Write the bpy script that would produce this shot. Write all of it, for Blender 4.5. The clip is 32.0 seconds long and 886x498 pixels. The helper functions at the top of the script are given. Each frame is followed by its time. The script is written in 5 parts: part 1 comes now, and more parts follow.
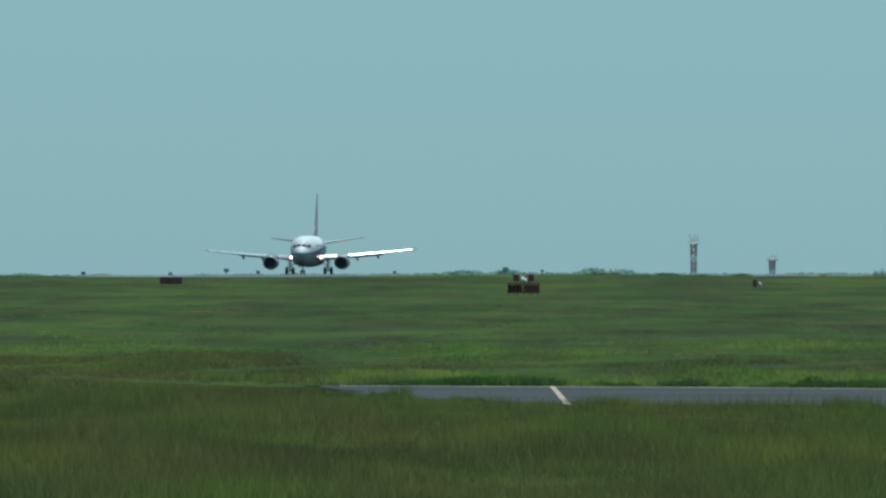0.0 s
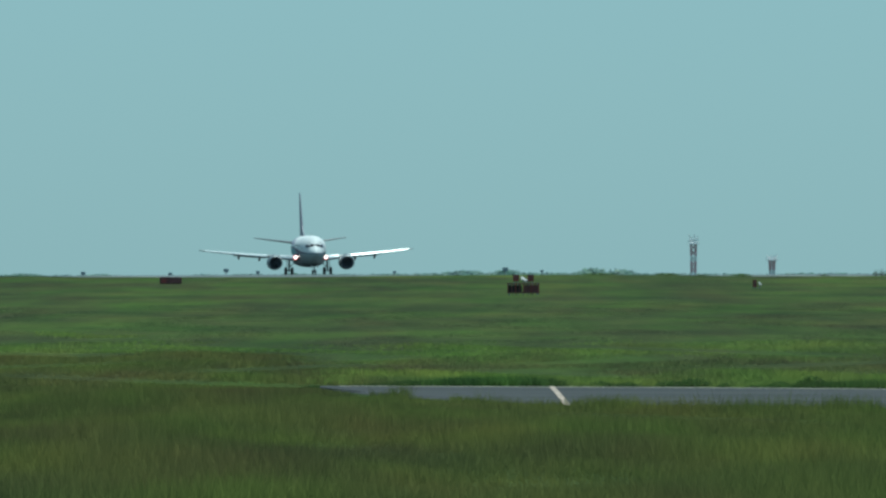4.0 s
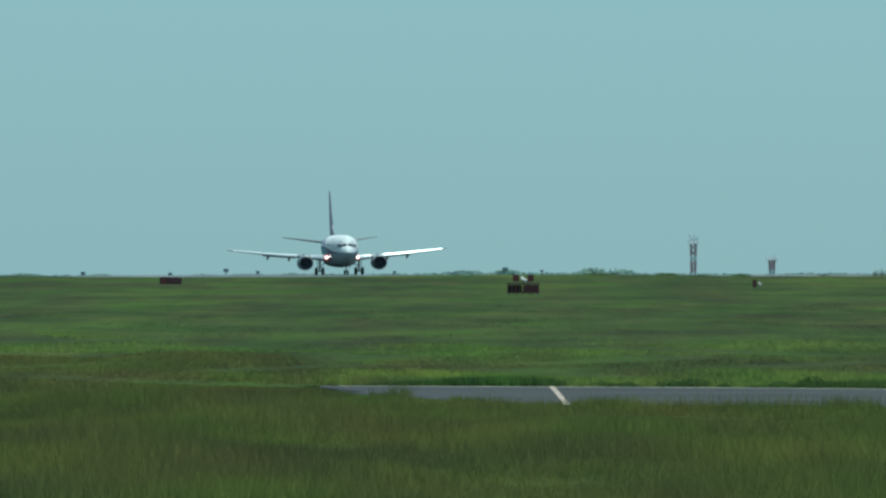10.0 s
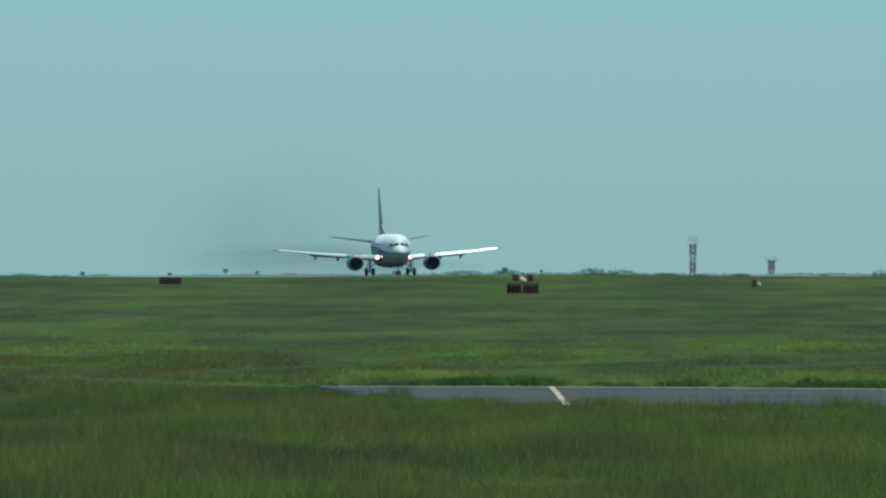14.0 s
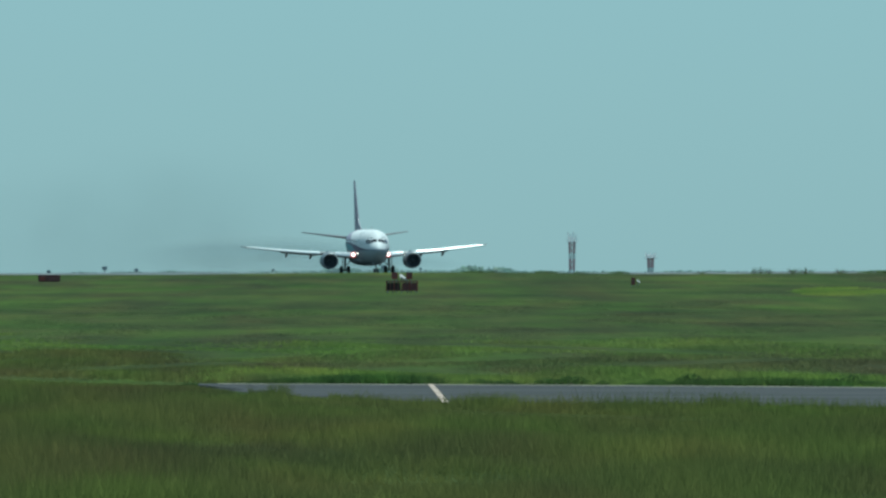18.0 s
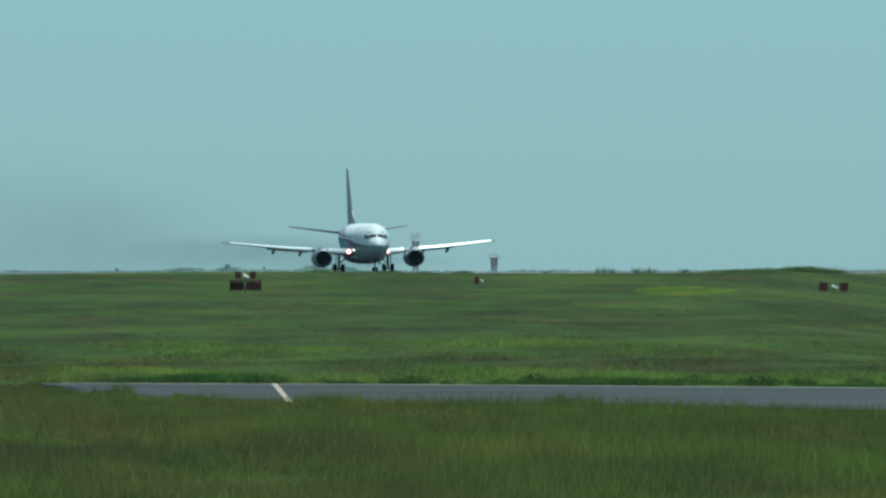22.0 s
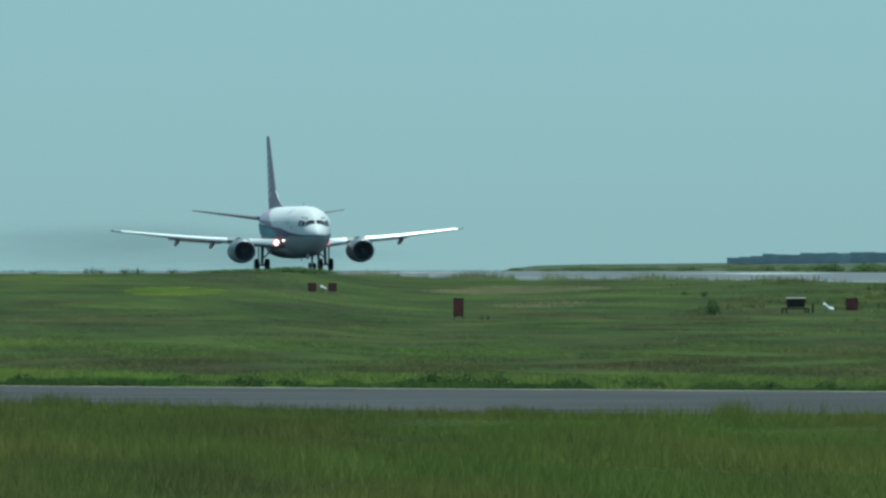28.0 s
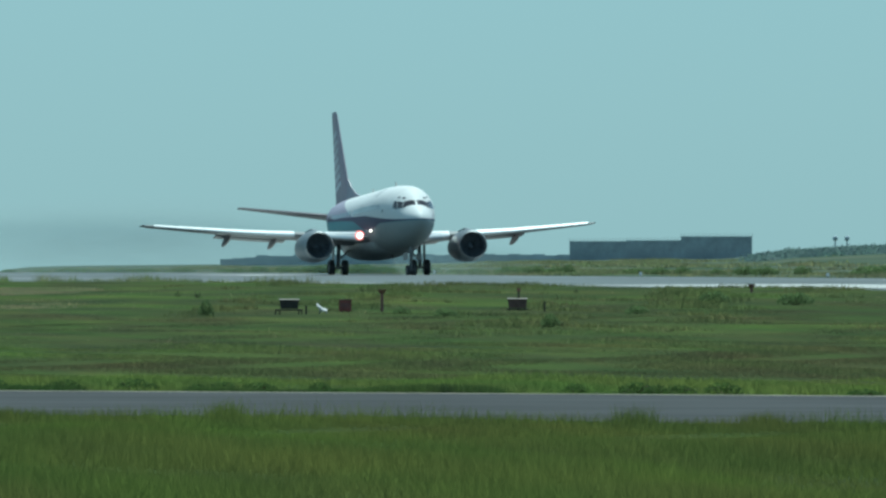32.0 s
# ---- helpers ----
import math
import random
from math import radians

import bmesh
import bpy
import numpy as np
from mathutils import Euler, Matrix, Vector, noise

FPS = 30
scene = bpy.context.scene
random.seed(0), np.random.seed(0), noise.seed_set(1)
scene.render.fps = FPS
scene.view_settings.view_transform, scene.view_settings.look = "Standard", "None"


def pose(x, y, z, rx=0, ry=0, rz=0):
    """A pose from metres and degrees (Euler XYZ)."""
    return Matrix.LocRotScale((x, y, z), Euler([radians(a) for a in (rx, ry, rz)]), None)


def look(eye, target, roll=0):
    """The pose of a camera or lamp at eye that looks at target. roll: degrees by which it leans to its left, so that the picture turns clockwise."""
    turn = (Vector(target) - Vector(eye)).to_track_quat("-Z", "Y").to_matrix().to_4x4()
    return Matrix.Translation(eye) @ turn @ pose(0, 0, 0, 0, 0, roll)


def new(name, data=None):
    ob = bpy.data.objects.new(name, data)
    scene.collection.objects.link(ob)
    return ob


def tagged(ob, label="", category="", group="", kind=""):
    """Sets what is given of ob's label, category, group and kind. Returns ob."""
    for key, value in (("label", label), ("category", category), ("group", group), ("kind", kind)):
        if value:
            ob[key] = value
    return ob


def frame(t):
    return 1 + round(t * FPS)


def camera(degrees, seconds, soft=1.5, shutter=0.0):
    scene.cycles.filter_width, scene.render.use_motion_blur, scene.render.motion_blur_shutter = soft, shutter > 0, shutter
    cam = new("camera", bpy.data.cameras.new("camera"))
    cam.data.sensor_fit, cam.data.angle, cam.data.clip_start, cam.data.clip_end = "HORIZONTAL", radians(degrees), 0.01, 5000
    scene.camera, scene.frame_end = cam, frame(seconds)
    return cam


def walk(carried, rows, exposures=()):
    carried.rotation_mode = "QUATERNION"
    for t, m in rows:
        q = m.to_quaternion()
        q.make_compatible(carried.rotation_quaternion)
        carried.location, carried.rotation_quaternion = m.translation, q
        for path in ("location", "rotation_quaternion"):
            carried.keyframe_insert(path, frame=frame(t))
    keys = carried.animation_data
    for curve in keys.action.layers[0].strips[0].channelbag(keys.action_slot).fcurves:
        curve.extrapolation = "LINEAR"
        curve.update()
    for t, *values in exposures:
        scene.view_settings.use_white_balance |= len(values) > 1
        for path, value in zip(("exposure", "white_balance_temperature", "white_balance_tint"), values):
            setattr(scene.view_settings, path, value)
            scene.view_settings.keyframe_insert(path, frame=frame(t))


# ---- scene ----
# ======== camera: a long lens on a tripod that turns with the aircraft ========
LENS = 25172.0            # focal length in pixels; bearings u are pixel columns
EYE = 2.5                 # height of the lens over the grass
HEAD = radians(5.265)     # heading of the runway against the first line of sight
ACROSS = 158.6            # distance from the lens to the runway's centre line
cam = camera(3.568, 32.0, soft=2.6)

# seconds, turn and tilt of the tripod head
TURNS = [(0.0, 1.6, -0.2), (3.0, 1.2, 0.1), (6.0, 1.3, 0.2), (9.0, 1.4, 0.0), (12.0, 0.1, 0.4), (14.5, 0.2, 0.1),
         (16.5, -5.8, 1.0), (17.0, -19.5, 0.3), (17.1, -43, -0.2), (17.2, -68, -0.7), (17.3, -95, -1.2),
         (17.4, -106, -1.7), (17.5, -116.6, -2.2), (17.7, -179, -2.9), (18.0, -213.7, -4.0), (18.2, -229, -4.2),
         (18.5, -234.5, -4.4), (18.7, -262, -5.2), (19.0, -273.5, -6.5), (19.2, -276.5, -5.2), (19.5, -278.5, -3.2),
         (19.7, -301, -3.1), (20.0, -324.1, -3.0), (20.2, -329, -3.0), (20.5, -334.4, -3.1), (20.7, -340, -2.3),
         (21.0, -372.1, -1.0), (21.2, -403, -2.6), (21.5, -429.9, -4.9), (21.7, -468.5, -5.0), (22.0, -490.5, -5.1),
         (22.2, -501, -5.8), (22.5, -550.2, -6.9), (22.7, -576, -6.2), (23.0, -607.6, -5.1), (23.2, -625, -5.6),
         (23.5, -645.8, -6.3), (23.7, -672, -7.2), (24.0, -735.9, -8.5), (24.2, -801, -7.2), (24.3, -817, -6.5),
         (24.5, -873.5, -5.2), (24.7, -934, -5.9), (25.0, -1001.3, -7.0), (25.2, -1074, -7.6), (25.5, -1142.0, -8.5),
         (27.5, -1364.9, -5.8), (28.0, -1395.6, -4.2), (28.2, -1408, -4.0), (28.5, -1519.7, -3.6), (28.7, -1610, -2.9),
         (29.0, -1692.5, -1.8), (29.2, -1718, -1.0), (29.5, -1745.3, 0.3), (29.7, -1782, 0.8), (30.0, -1881.7, 1.5),
         (30.2, -1967, 1.8), (30.5, -2014.2, 2.3), (30.7, -2062, 1.3), (31.0, -2135.4, -0.1), (31.2, -2190, 1.7),
         (31.5, -2282.2, 4.4), (31.7, -2284, 1.9), (32.0, -2292.1, -1.8)]


def aim(a, b):
    az, el = -a / LENS, (24.0 + b) / LENS
    return look((0, 0, EYE), (1000 * math.sin(az), 1000 * math.cos(az), EYE + 1000 * math.tan(el)))


walk(cam, [(t, aim(a, b)) for t, a, b in TURNS],
     exposures=[(0.0, -0.13, 5590, -8), (0.8, -0.11, 5600, -10), (3.0, -0.07, 5600, -12), (6.0, -0.03, 5600, -12), (10.0, -0.05, 5600, -12), (17.0, -0.01, 5600, -12),
                (28.0, 0.0, 5600, -12), (30.0, -0.02, 5600, -12), (31.6, 0.06, 5600, -12), (32.0, 0.08, 5600, -12)])

# ======== daylight: hazy sky, high sun beyond the runway ========
SUN_AZ, SUN_EL = radians(24), radians(66)
world = bpy.data.worlds.new("sky")
scene.world = world
world.use_nodes = True
wn = world.node_tree.nodes
sky = wn.new("ShaderNodeTexSky")
sky.sky_type, sky.sun_disc = "NISHITA", False
sky.sun_elevation, sky.sun_rotation = SUN_EL, SUN_AZ
sky.air_density, sky.dust_density, sky.ozone_density = 1.0, 0.4, 2.0
wn["Background"].inputs["Strength"].default_value = 0.069
haze = wn.new("ShaderNodeMix")
haze.data_type, haze.blend_type = "RGBA", "MULTIPLY"
haze.inputs[0].default_value, haze.inputs[7].default_value = 1.0, (0.68, 1.0, 1.40, 1)
world.node_tree.links.new(sky.outputs[0], haze.inputs[6])
world.node_tree.links.new(haze.outputs[2], wn["Background"].inputs["Color"])
# the even part of a hazy sky
veil = wn.new("ShaderNodeBackground")
veil.inputs["Color"].default_value, veil.inputs["Strength"].default_value = (0.375, 0.51, 0.53, 1), 0.97
both = wn.new("ShaderNodeMixShader")
both.inputs[0].default_value = 0.6
world.node_tree.links.new(wn["Background"].outputs[0], both.inputs[1])
world.node_tree.links.new(veil.outputs[0], both.inputs[2])
world.node_tree.links.new(both.outputs[0], wn["World Output"].inputs["Surface"])
sun = new("sun", bpy.data.lights.new("sun", "SUN"))
sun.data.energy, sun.data.angle, sun.data.color = 4.6, radians(0.6), (1.0, 0.95, 0.87)
sun.matrix_world = look((0, 0, 0), (-math.sin(SUN_AZ) * math.cos(SUN_EL), -math.cos(SUN_AZ) * math.cos(SUN_EL), -math.sin(SUN_EL)))
sun.location = (0, 0, 400)


# ======== materials ========
def ramp(nt, source, stops):
    r = nt.nodes.new("ShaderNodeValToRGB")
    e = r.color_ramp.elements
    e.remove(e[1])
    e[0].position, e[0].color = stops[0][0], (*stops[0][1], 1)
    for p, c in stops[1:]:
        e.new(p).color = (*c, 1)
    nt.links.new(source, r.inputs[0])
    return r.outputs[0]


def noise_node(nt, scale, detail=4.0, stretch=None, space="Object", rough=0.6):
    tc = nt.nodes.new("ShaderNodeTexCoord")
    src = tc.outputs[space]
    if stretch:
        mp = nt.nodes.new("ShaderNodeMapping")
        mp.inputs["Scale"].default_value = stretch
        nt.links.new(src, mp.inputs[0])
        src = mp.outputs[0]
    n = nt.nodes.new("ShaderNodeTexNoise")
    n.inputs["Scale"].default_value, n.inputs["Detail"].default_value, n.inputs["Roughness"].default_value = scale, detail, rough
    nt.links.new(src, n.inputs["Vector"])
    return n.outputs["Fac"]


def math_node(nt, op, a, b=0.0, c=None):
    n = nt.nodes.new("ShaderNodeMath")
    n.operation = op
    for k, v in enumerate((a, b) if c is None else (a, b, c)):
        if isinstance(v, (int, float)):
            n.inputs[k].default_value = v
        else:
            nt.links.new(v, n.inputs[k])
    return n.outputs[0]


def mix(nt, fac, a, b, kind="MIX"):
    m = nt.nodes.new("ShaderNodeMix")
    m.data_type, m.blend_type = "RGBA", kind
    for socket, v in ((m.inputs[0], fac), (m.inputs[6], a), (m.inputs[7], b)):
        if isinstance(v, (int, float)):
            socket.default_value = v
        elif isinstance(v, tuple):
            socket.default_value = (*v, 1)
        else:
            nt.links.new(v, socket)
    return m.outputs[2]


def plain(name, color, rough=0.6, metal=0.0, scale=3.0, vary=0.25, bump=0.0, coat=0.0, glow=None, gloss=0.5, stretch=None):
    """A surface with grain at two scales round one base colour."""
    m = bpy.data.materials.new(name)
    m.use_nodes = True
    nt = m.node_tree
    b = nt.nodes["Principled BSDF"]
    lo, hi = tuple(c * (1 - vary) for c in color), tuple(min(1, c * (1 + vary)) for c in color)
    big = ramp(nt, noise_node(nt, scale, stretch=stretch), [(0.3, lo), (0.7, hi)])
    fine = ramp(nt, noise_node(nt, scale * 9, 2, stretch=stretch), [(0.3, (0.88,) * 3), (0.7, (1, 1, 1))])
    nt.links.new(mix(nt, 1.0, big, fine, "MULTIPLY"), b.inputs["Base Color"])
    b.inputs["Roughness"].default_value, b.inputs["Metallic"].default_value = rough, metal
    b.inputs["Coat Weight"].default_value, b.inputs["Specular IOR Level"].default_value = coat, gloss
    if bump:
        bp = nt.nodes.new("ShaderNodeBump")
        bp.inputs["Strength"].default_value = bump
        nt.links.new(noise_node(nt, scale * 6), bp.inputs["Height"])
        nt.links.new(bp.outputs[0], b.inputs["Normal"])
    if glow:
        b.inputs["Emission Color"].default_value, b.inputs["Emission Strength"].default_value = (*glow[0], 1), glow[1]
    return m


def grass_material(name, dark, mid, light, blades, big_scale=0.035, fresh=None, over=0.04):
    """Meadow colours in long patches, with tufts and single blades varied on top."""
    m = bpy.data.materials.new(name)
    m.use_nodes = True
    nt = m.node_tree
    b = nt.nodes["Principled BSDF"]
    big = ramp(nt, noise_node(nt, big_scale, 5, stretch=(4.0, 0.7, 0.0)), [(0.36, dark), (0.5, mid), (0.64, light)])
    if fresh:   # a fresher sort of grass takes over towards the runway side
        tc = nt.nodes.new("ShaderNodeTexCoord")
        sp = nt.nodes.new("ShaderNodeSeparateXYZ")
        nt.links.new(tc.outputs["Object"], sp.inputs[0])
        side = ramp(nt, math_node(nt, "MULTIPLY_ADD", sp.outputs[0], over, math_node(nt, "MULTIPLY", noise_node(nt, 0.15, 3), 0.35)), [(0.22, (0, 0, 0)), (0.62, (1, 1, 1))])
        big = mix(nt, side, big, fresh)
    mid_scale = ramp(nt, noise_node(nt, 0.16, 3, stretch=(1, 0.2, 0.0)), [(0.34, (0.82, 0.83, 0.90)), (0.66, (1.14, 1.14, 1.02))])
    col = mix(nt, 1.0, big, mid_scale, "MULTIPLY")
    tufts = ramp(nt, noise_node(nt, 0.7, 3, stretch=(1.0, 0.06, 0.0)), [(0.34, (0.88, 0.88, 0.93)), (0.66, (1.10, 1.10, 1.03))])
    col = mix(nt, 1.0, col, tufts, "MULTIPLY")
    # drier, browner clumps among the green ones
    clumps = ramp(nt, noise_node(nt, 0.35, 4, stretch=(1.0, 0.08, 0.0), rough=0.5), [(0.32, (1.12, 0.97, 1.02)), (0.48, (1.0, 0.99, 1.0)), (0.68, (0.92, 1.06, 0.92))])
    col = mix(nt, 1.0, col, clumps, "MULTIPLY")
    if blades:
        g = nt.nodes.new("ShaderNodeNewGeometry")
        one = ramp(nt, g.outputs["Random Per Island"], [(0.0, (0.93, 0.94, 0.93)), (0.8, (1.02, 1.02, 1.0)), (0.97, (1.05, 1.04, 1.0)), (1.0, (1.18, 1.13, 1.06))])
        col = mix(nt, 1.0, col, one, "MULTIPLY")
    else:
        # drier growth beyond the runway, its colour also greyed and blued for haze
        tc = nt.nodes.new("ShaderNodeTexCoord")
        sp = nt.nodes.new("ShaderNodeSeparateXYZ")
        nt.links.new(tc.outputs["Object"], sp.inputs[0])
        aside = math_node(nt, "ADD", math_node(nt, "MULTIPLY", sp.outputs[0], math.cos(HEAD)), math_node(nt, "MULTIPLY", sp.outputs[1], math.sin(HEAD)))
        dry = ramp(nt, noise_node(nt, 0.03, 5, stretch=(1.2, 0.5, 0)), [(0.38, (0.056, 0.082, 0.060)), (0.5, (0.076, 0.098, 0.072)), (0.62, (0.104, 0.116, 0.088))])
        col = mix(nt, math_node(nt, "GREATER_THAN", aside, ACROSS + 37.6), col, dry)
        fine = ramp(nt, noise_node(nt, 4.0, 3), [(0.3, (0.9,) * 3), (0.7, (1.04,) * 3)])
        col = mix(nt, 1.0, col, fine, "MULTIPLY")
    nt.links.new(col, b.inputs["Base Color"])
    b.inputs["Roughness"].default_value, b.inputs["Specular IOR Level"].default_value = 1.0, 0.0
    if blades:
        tr = nt.nodes.new("ShaderNodeBsdfTranslucent")
        nt.links.new(col, tr.inputs["Color"])
        for shader, up in ((b, 1.0), (tr, -1.0)):     # normals bent upward so flat blades take light evenly
            add = nt.nodes.new("ShaderNodeVectorMath")
            add.operation = "MULTIPLY_ADD"
            add.inputs[1].default_value, add.inputs[2].default_value = (0.35, 0.35, 0.35), (0.0, 0.0, up)
            nt.links.new(g.outputs["Normal"], add.inputs[0])
            unit = nt.nodes.new("ShaderNodeVectorMath")
            unit.operation = "NORMALIZE"
            nt.links.new(add.outputs[0], unit.inputs[0])
            nt.links.new(unit.outputs[0], shader.inputs["Normal"])
        ms = nt.nodes.new("ShaderNodeAddShader")
        nt.links.new(b.outputs[0], ms.inputs[0])
        nt.links.new(tr.outputs[0], ms.inputs[1])
        nt.links.new(ms.outputs[0], nt.nodes["Material Output"].inputs[0])
    return m


M_GROUND = grass_material("meadow_soil", (0.045, 0.056, 0.030), (0.052, 0.068, 0.031), (0.062, 0.086, 0.031), False)
M_TALL = grass_material("tall_olive_grass", (0.0425, 0.0468, 0.0198), (0.0468, 0.0538, 0.0198), (0.052, 0.063, 0.0198), True, 0.07, (0.0475, 0.0610, 0.0185))
M_OLIVE = grass_material("dull_olive_grass", (0.041, 0.046, 0.024), (0.045, 0.053, 0.024), (0.050, 0.062, 0.024), True, 0.07, (0.042, 0.047, 0.024), 0.012)
M_BELT = grass_material("light_meadow_belt", (0.052, 0.073, 0.025), (0.058, 0.084, 0.025), (0.066, 0.097, 0.025), True, 0.05, (0.050, 0.060, 0.027), 0.012)
M_VERGE = grass_material("bright_verge_grass", (0.053, 0.074, 0.024), (0.059, 0.083, 0.024), (0.065, 0.095, 0.024), True, 0.12, (0.056, 0.077, 0.023), 0.016)
M_GRASS = grass_material("meadow_grass_blades", (0.047, 0.055, 0.030), (0.048, 0.062, 0.030), (0.053, 0.073, 0.030), True, 0.035, (0.045, 0.051, 0.027), 0.012)
M_SHOULDER = grass_material("pale_shoulder_grass", (0.041, 0.054, 0.037), (0.042, 0.059, 0.037), (0.046, 0.068, 0.036), True, 0.05, (0.076, 0.086, 0.049), 0.02)
M_BRIGHT = grass_material("fresh_yellow_green_grass", (0.074, 0.104, 0.027), (0.080, 0.112, 0.028), (0.086, 0.120, 0.030), True)
M_DRY = grass_material("dry_straw_grass", (0.092, 0.093, 0.054), (0.100, 0.101, 0.058), (0.108, 0.109, 0.062), True)
M_LEAF = grass_material("bush_leaves", (0.036, 0.054, 0.028), (0.042, 0.064, 0.029), (0.050, 0.076, 0.029), True)
M_WEED = grass_material("dark_edge_weeds", (0.020, 0.034, 0.014), (0.025, 0.042, 0.015), (0.032, 0.054, 0.017), True, 0.3)
M_STEM = plain("bush_stem", (0.09, 0.07, 0.05), 0.9)
M_ASPHALT = plain("worn_asphalt", (0.062, 0.063, 0.066), 1.0, scale=0.9, vary=0.24, gloss=0.05, stretch=(0.14, 0.3, 1.0))
M_RUNWAY = plain("runway_asphalt", (0.075, 0.084, 0.083), 0.55, scale=0.08, vary=0.7, gloss=0.3)
M_LINE = plain("worn_line_paint", (0.37, 0.27, 0.21), 0.7, scale=1.6, vary=0.5, stretch=(1.0, 0.2, 1.0))
M_WHITE_LINE = plain("white_runway_paint", (0.40, 0.40, 0.39), 0.7, scale=0.12, vary=0.6)
M_KERB = plain("pale_concrete_edge", (0.30, 0.27, 0.22), 1.0, scale=0.7, vary=0.2)
M_ORANGE = plain("faded_red_orange_paint", (0.25, 0.055, 0.048), 0.55, scale=5, vary=0.3)
M_MAROON = plain("weathered_maroon_paint", (0.17, 0.065, 0.066), 0.6, scale=5, vary=0.3)
M_RUST = plain("dark_brown_paint", (0.12, 0.075, 0.066), 0.7, scale=6, vary=0.3, gloss=0.2)
M_BLACK = plain("black_paint", (0.055, 0.05, 0.047), 0.8, scale=6, gloss=0.1)
M_PALE = plain("pale_grey_paint", (0.42, 0.41, 0.41), 0.5, scale=6, vary=0.12)
M_STEEL = plain("galvanised_steel", (0.35, 0.35, 0.36), 0.45, 0.8, scale=8, vary=0.15)
M_BEIGE = plain("cream_lid_paint", (0.21, 0.17, 0.135), 0.5, scale=6, vary=0.15)
# blue and lightness in these two stand in for haze before far walls
M_WALL = plain("haze_tinted_cladding", (0.30, 0.345, 0.385), 0.8, scale=0.4, vary=0.2)
M_WALL_FAR = plain("haze_tinted_slate_cladding", (0.36, 0.42, 0.47), 0.9, scale=0.2, vary=0.2)
# mast paints lightened to stand in for haze over their back-lit sides
M_RED = plain("haze_paled_red_mast_paint", (0.62, 0.36, 0.40), 0.6)
M_MASTWHITE = plain("white_mast_paint", (0.84, 0.79, 0.80), 0.6)
# both far foliage colours have distance haze mixed in as blue
M_WOOD = grass_material("haze_tinted_wood_foliage", (0.040, 0.060, 0.064), (0.042, 0.063, 0.066), (0.045, 0.066, 0.068), True)
M_SCRUB = grass_material("haze_tinted_scrub", (0.070, 0.104, 0.102), (0.076, 0.112, 0.108), (0.082, 0.120, 0.112), True)
M_ALU = plain("polished_aluminium", (0.93, 0.93, 0.93), 0.34, 0.5, scale=2, vary=0.04)
M_LIP = plain("dull_metal_lip", (0.27, 0.29, 0.31), 0.5, 0.5, scale=3, vary=0.08)
# lilac here has the sky's sheen on the tail mixed in
M_TAIL = plain("sheen_lilac_tail_paint", (0.27, 0.26, 0.31), 0.5, scale=1.0, vary=0.08)
M_WING = plain("grey_wing_paint", (0.26, 0.265, 0.27), 0.45, scale=1.2, vary=0.08)
M_NACELLE = plain("nacelle_grey_paint", (0.15, 0.175, 0.195), 0.45, scale=1.5, vary=0.08)
# inlet, fan and tyre tones raised to stand in for distance haze
M_DARK = plain("haze_lifted_inlet_liner", (0.175, 0.20, 0.24), 0.6)
M_FAN = plain("titanium_fan", (0.215, 0.24, 0.275), 0.45, 0.2)
M_TYRE = plain("tyre_rubber", (0.055, 0.057, 0.062), 0.8)
M_STRUT = plain("gear_strut_paint", (0.22, 0.22, 0.23), 0.45, scale=5)
M_FAIRING = plain("fairing_maroon_grey", (0.16, 0.13, 0.14), 0.5)
M_LAMP = plain("landing_lamp", (1, 0.8, 0.75), 0.2, glow=((1.0, 0.74, 0.70), 5.0))
# glow for the ring that imitates the landing lamp's red glare
M_LAMP_HALO = plain("lamp_halo_glow", (0.6, 0.1, 0.1), 0.4, glow=((1.0, 0.26, 0.23), 1.5))
M_LAMP2 = plain("turnoff_lamp", (1, 0.9, 0.8), 0.2, glow=((1.0, 0.82, 0.7), 6.0))


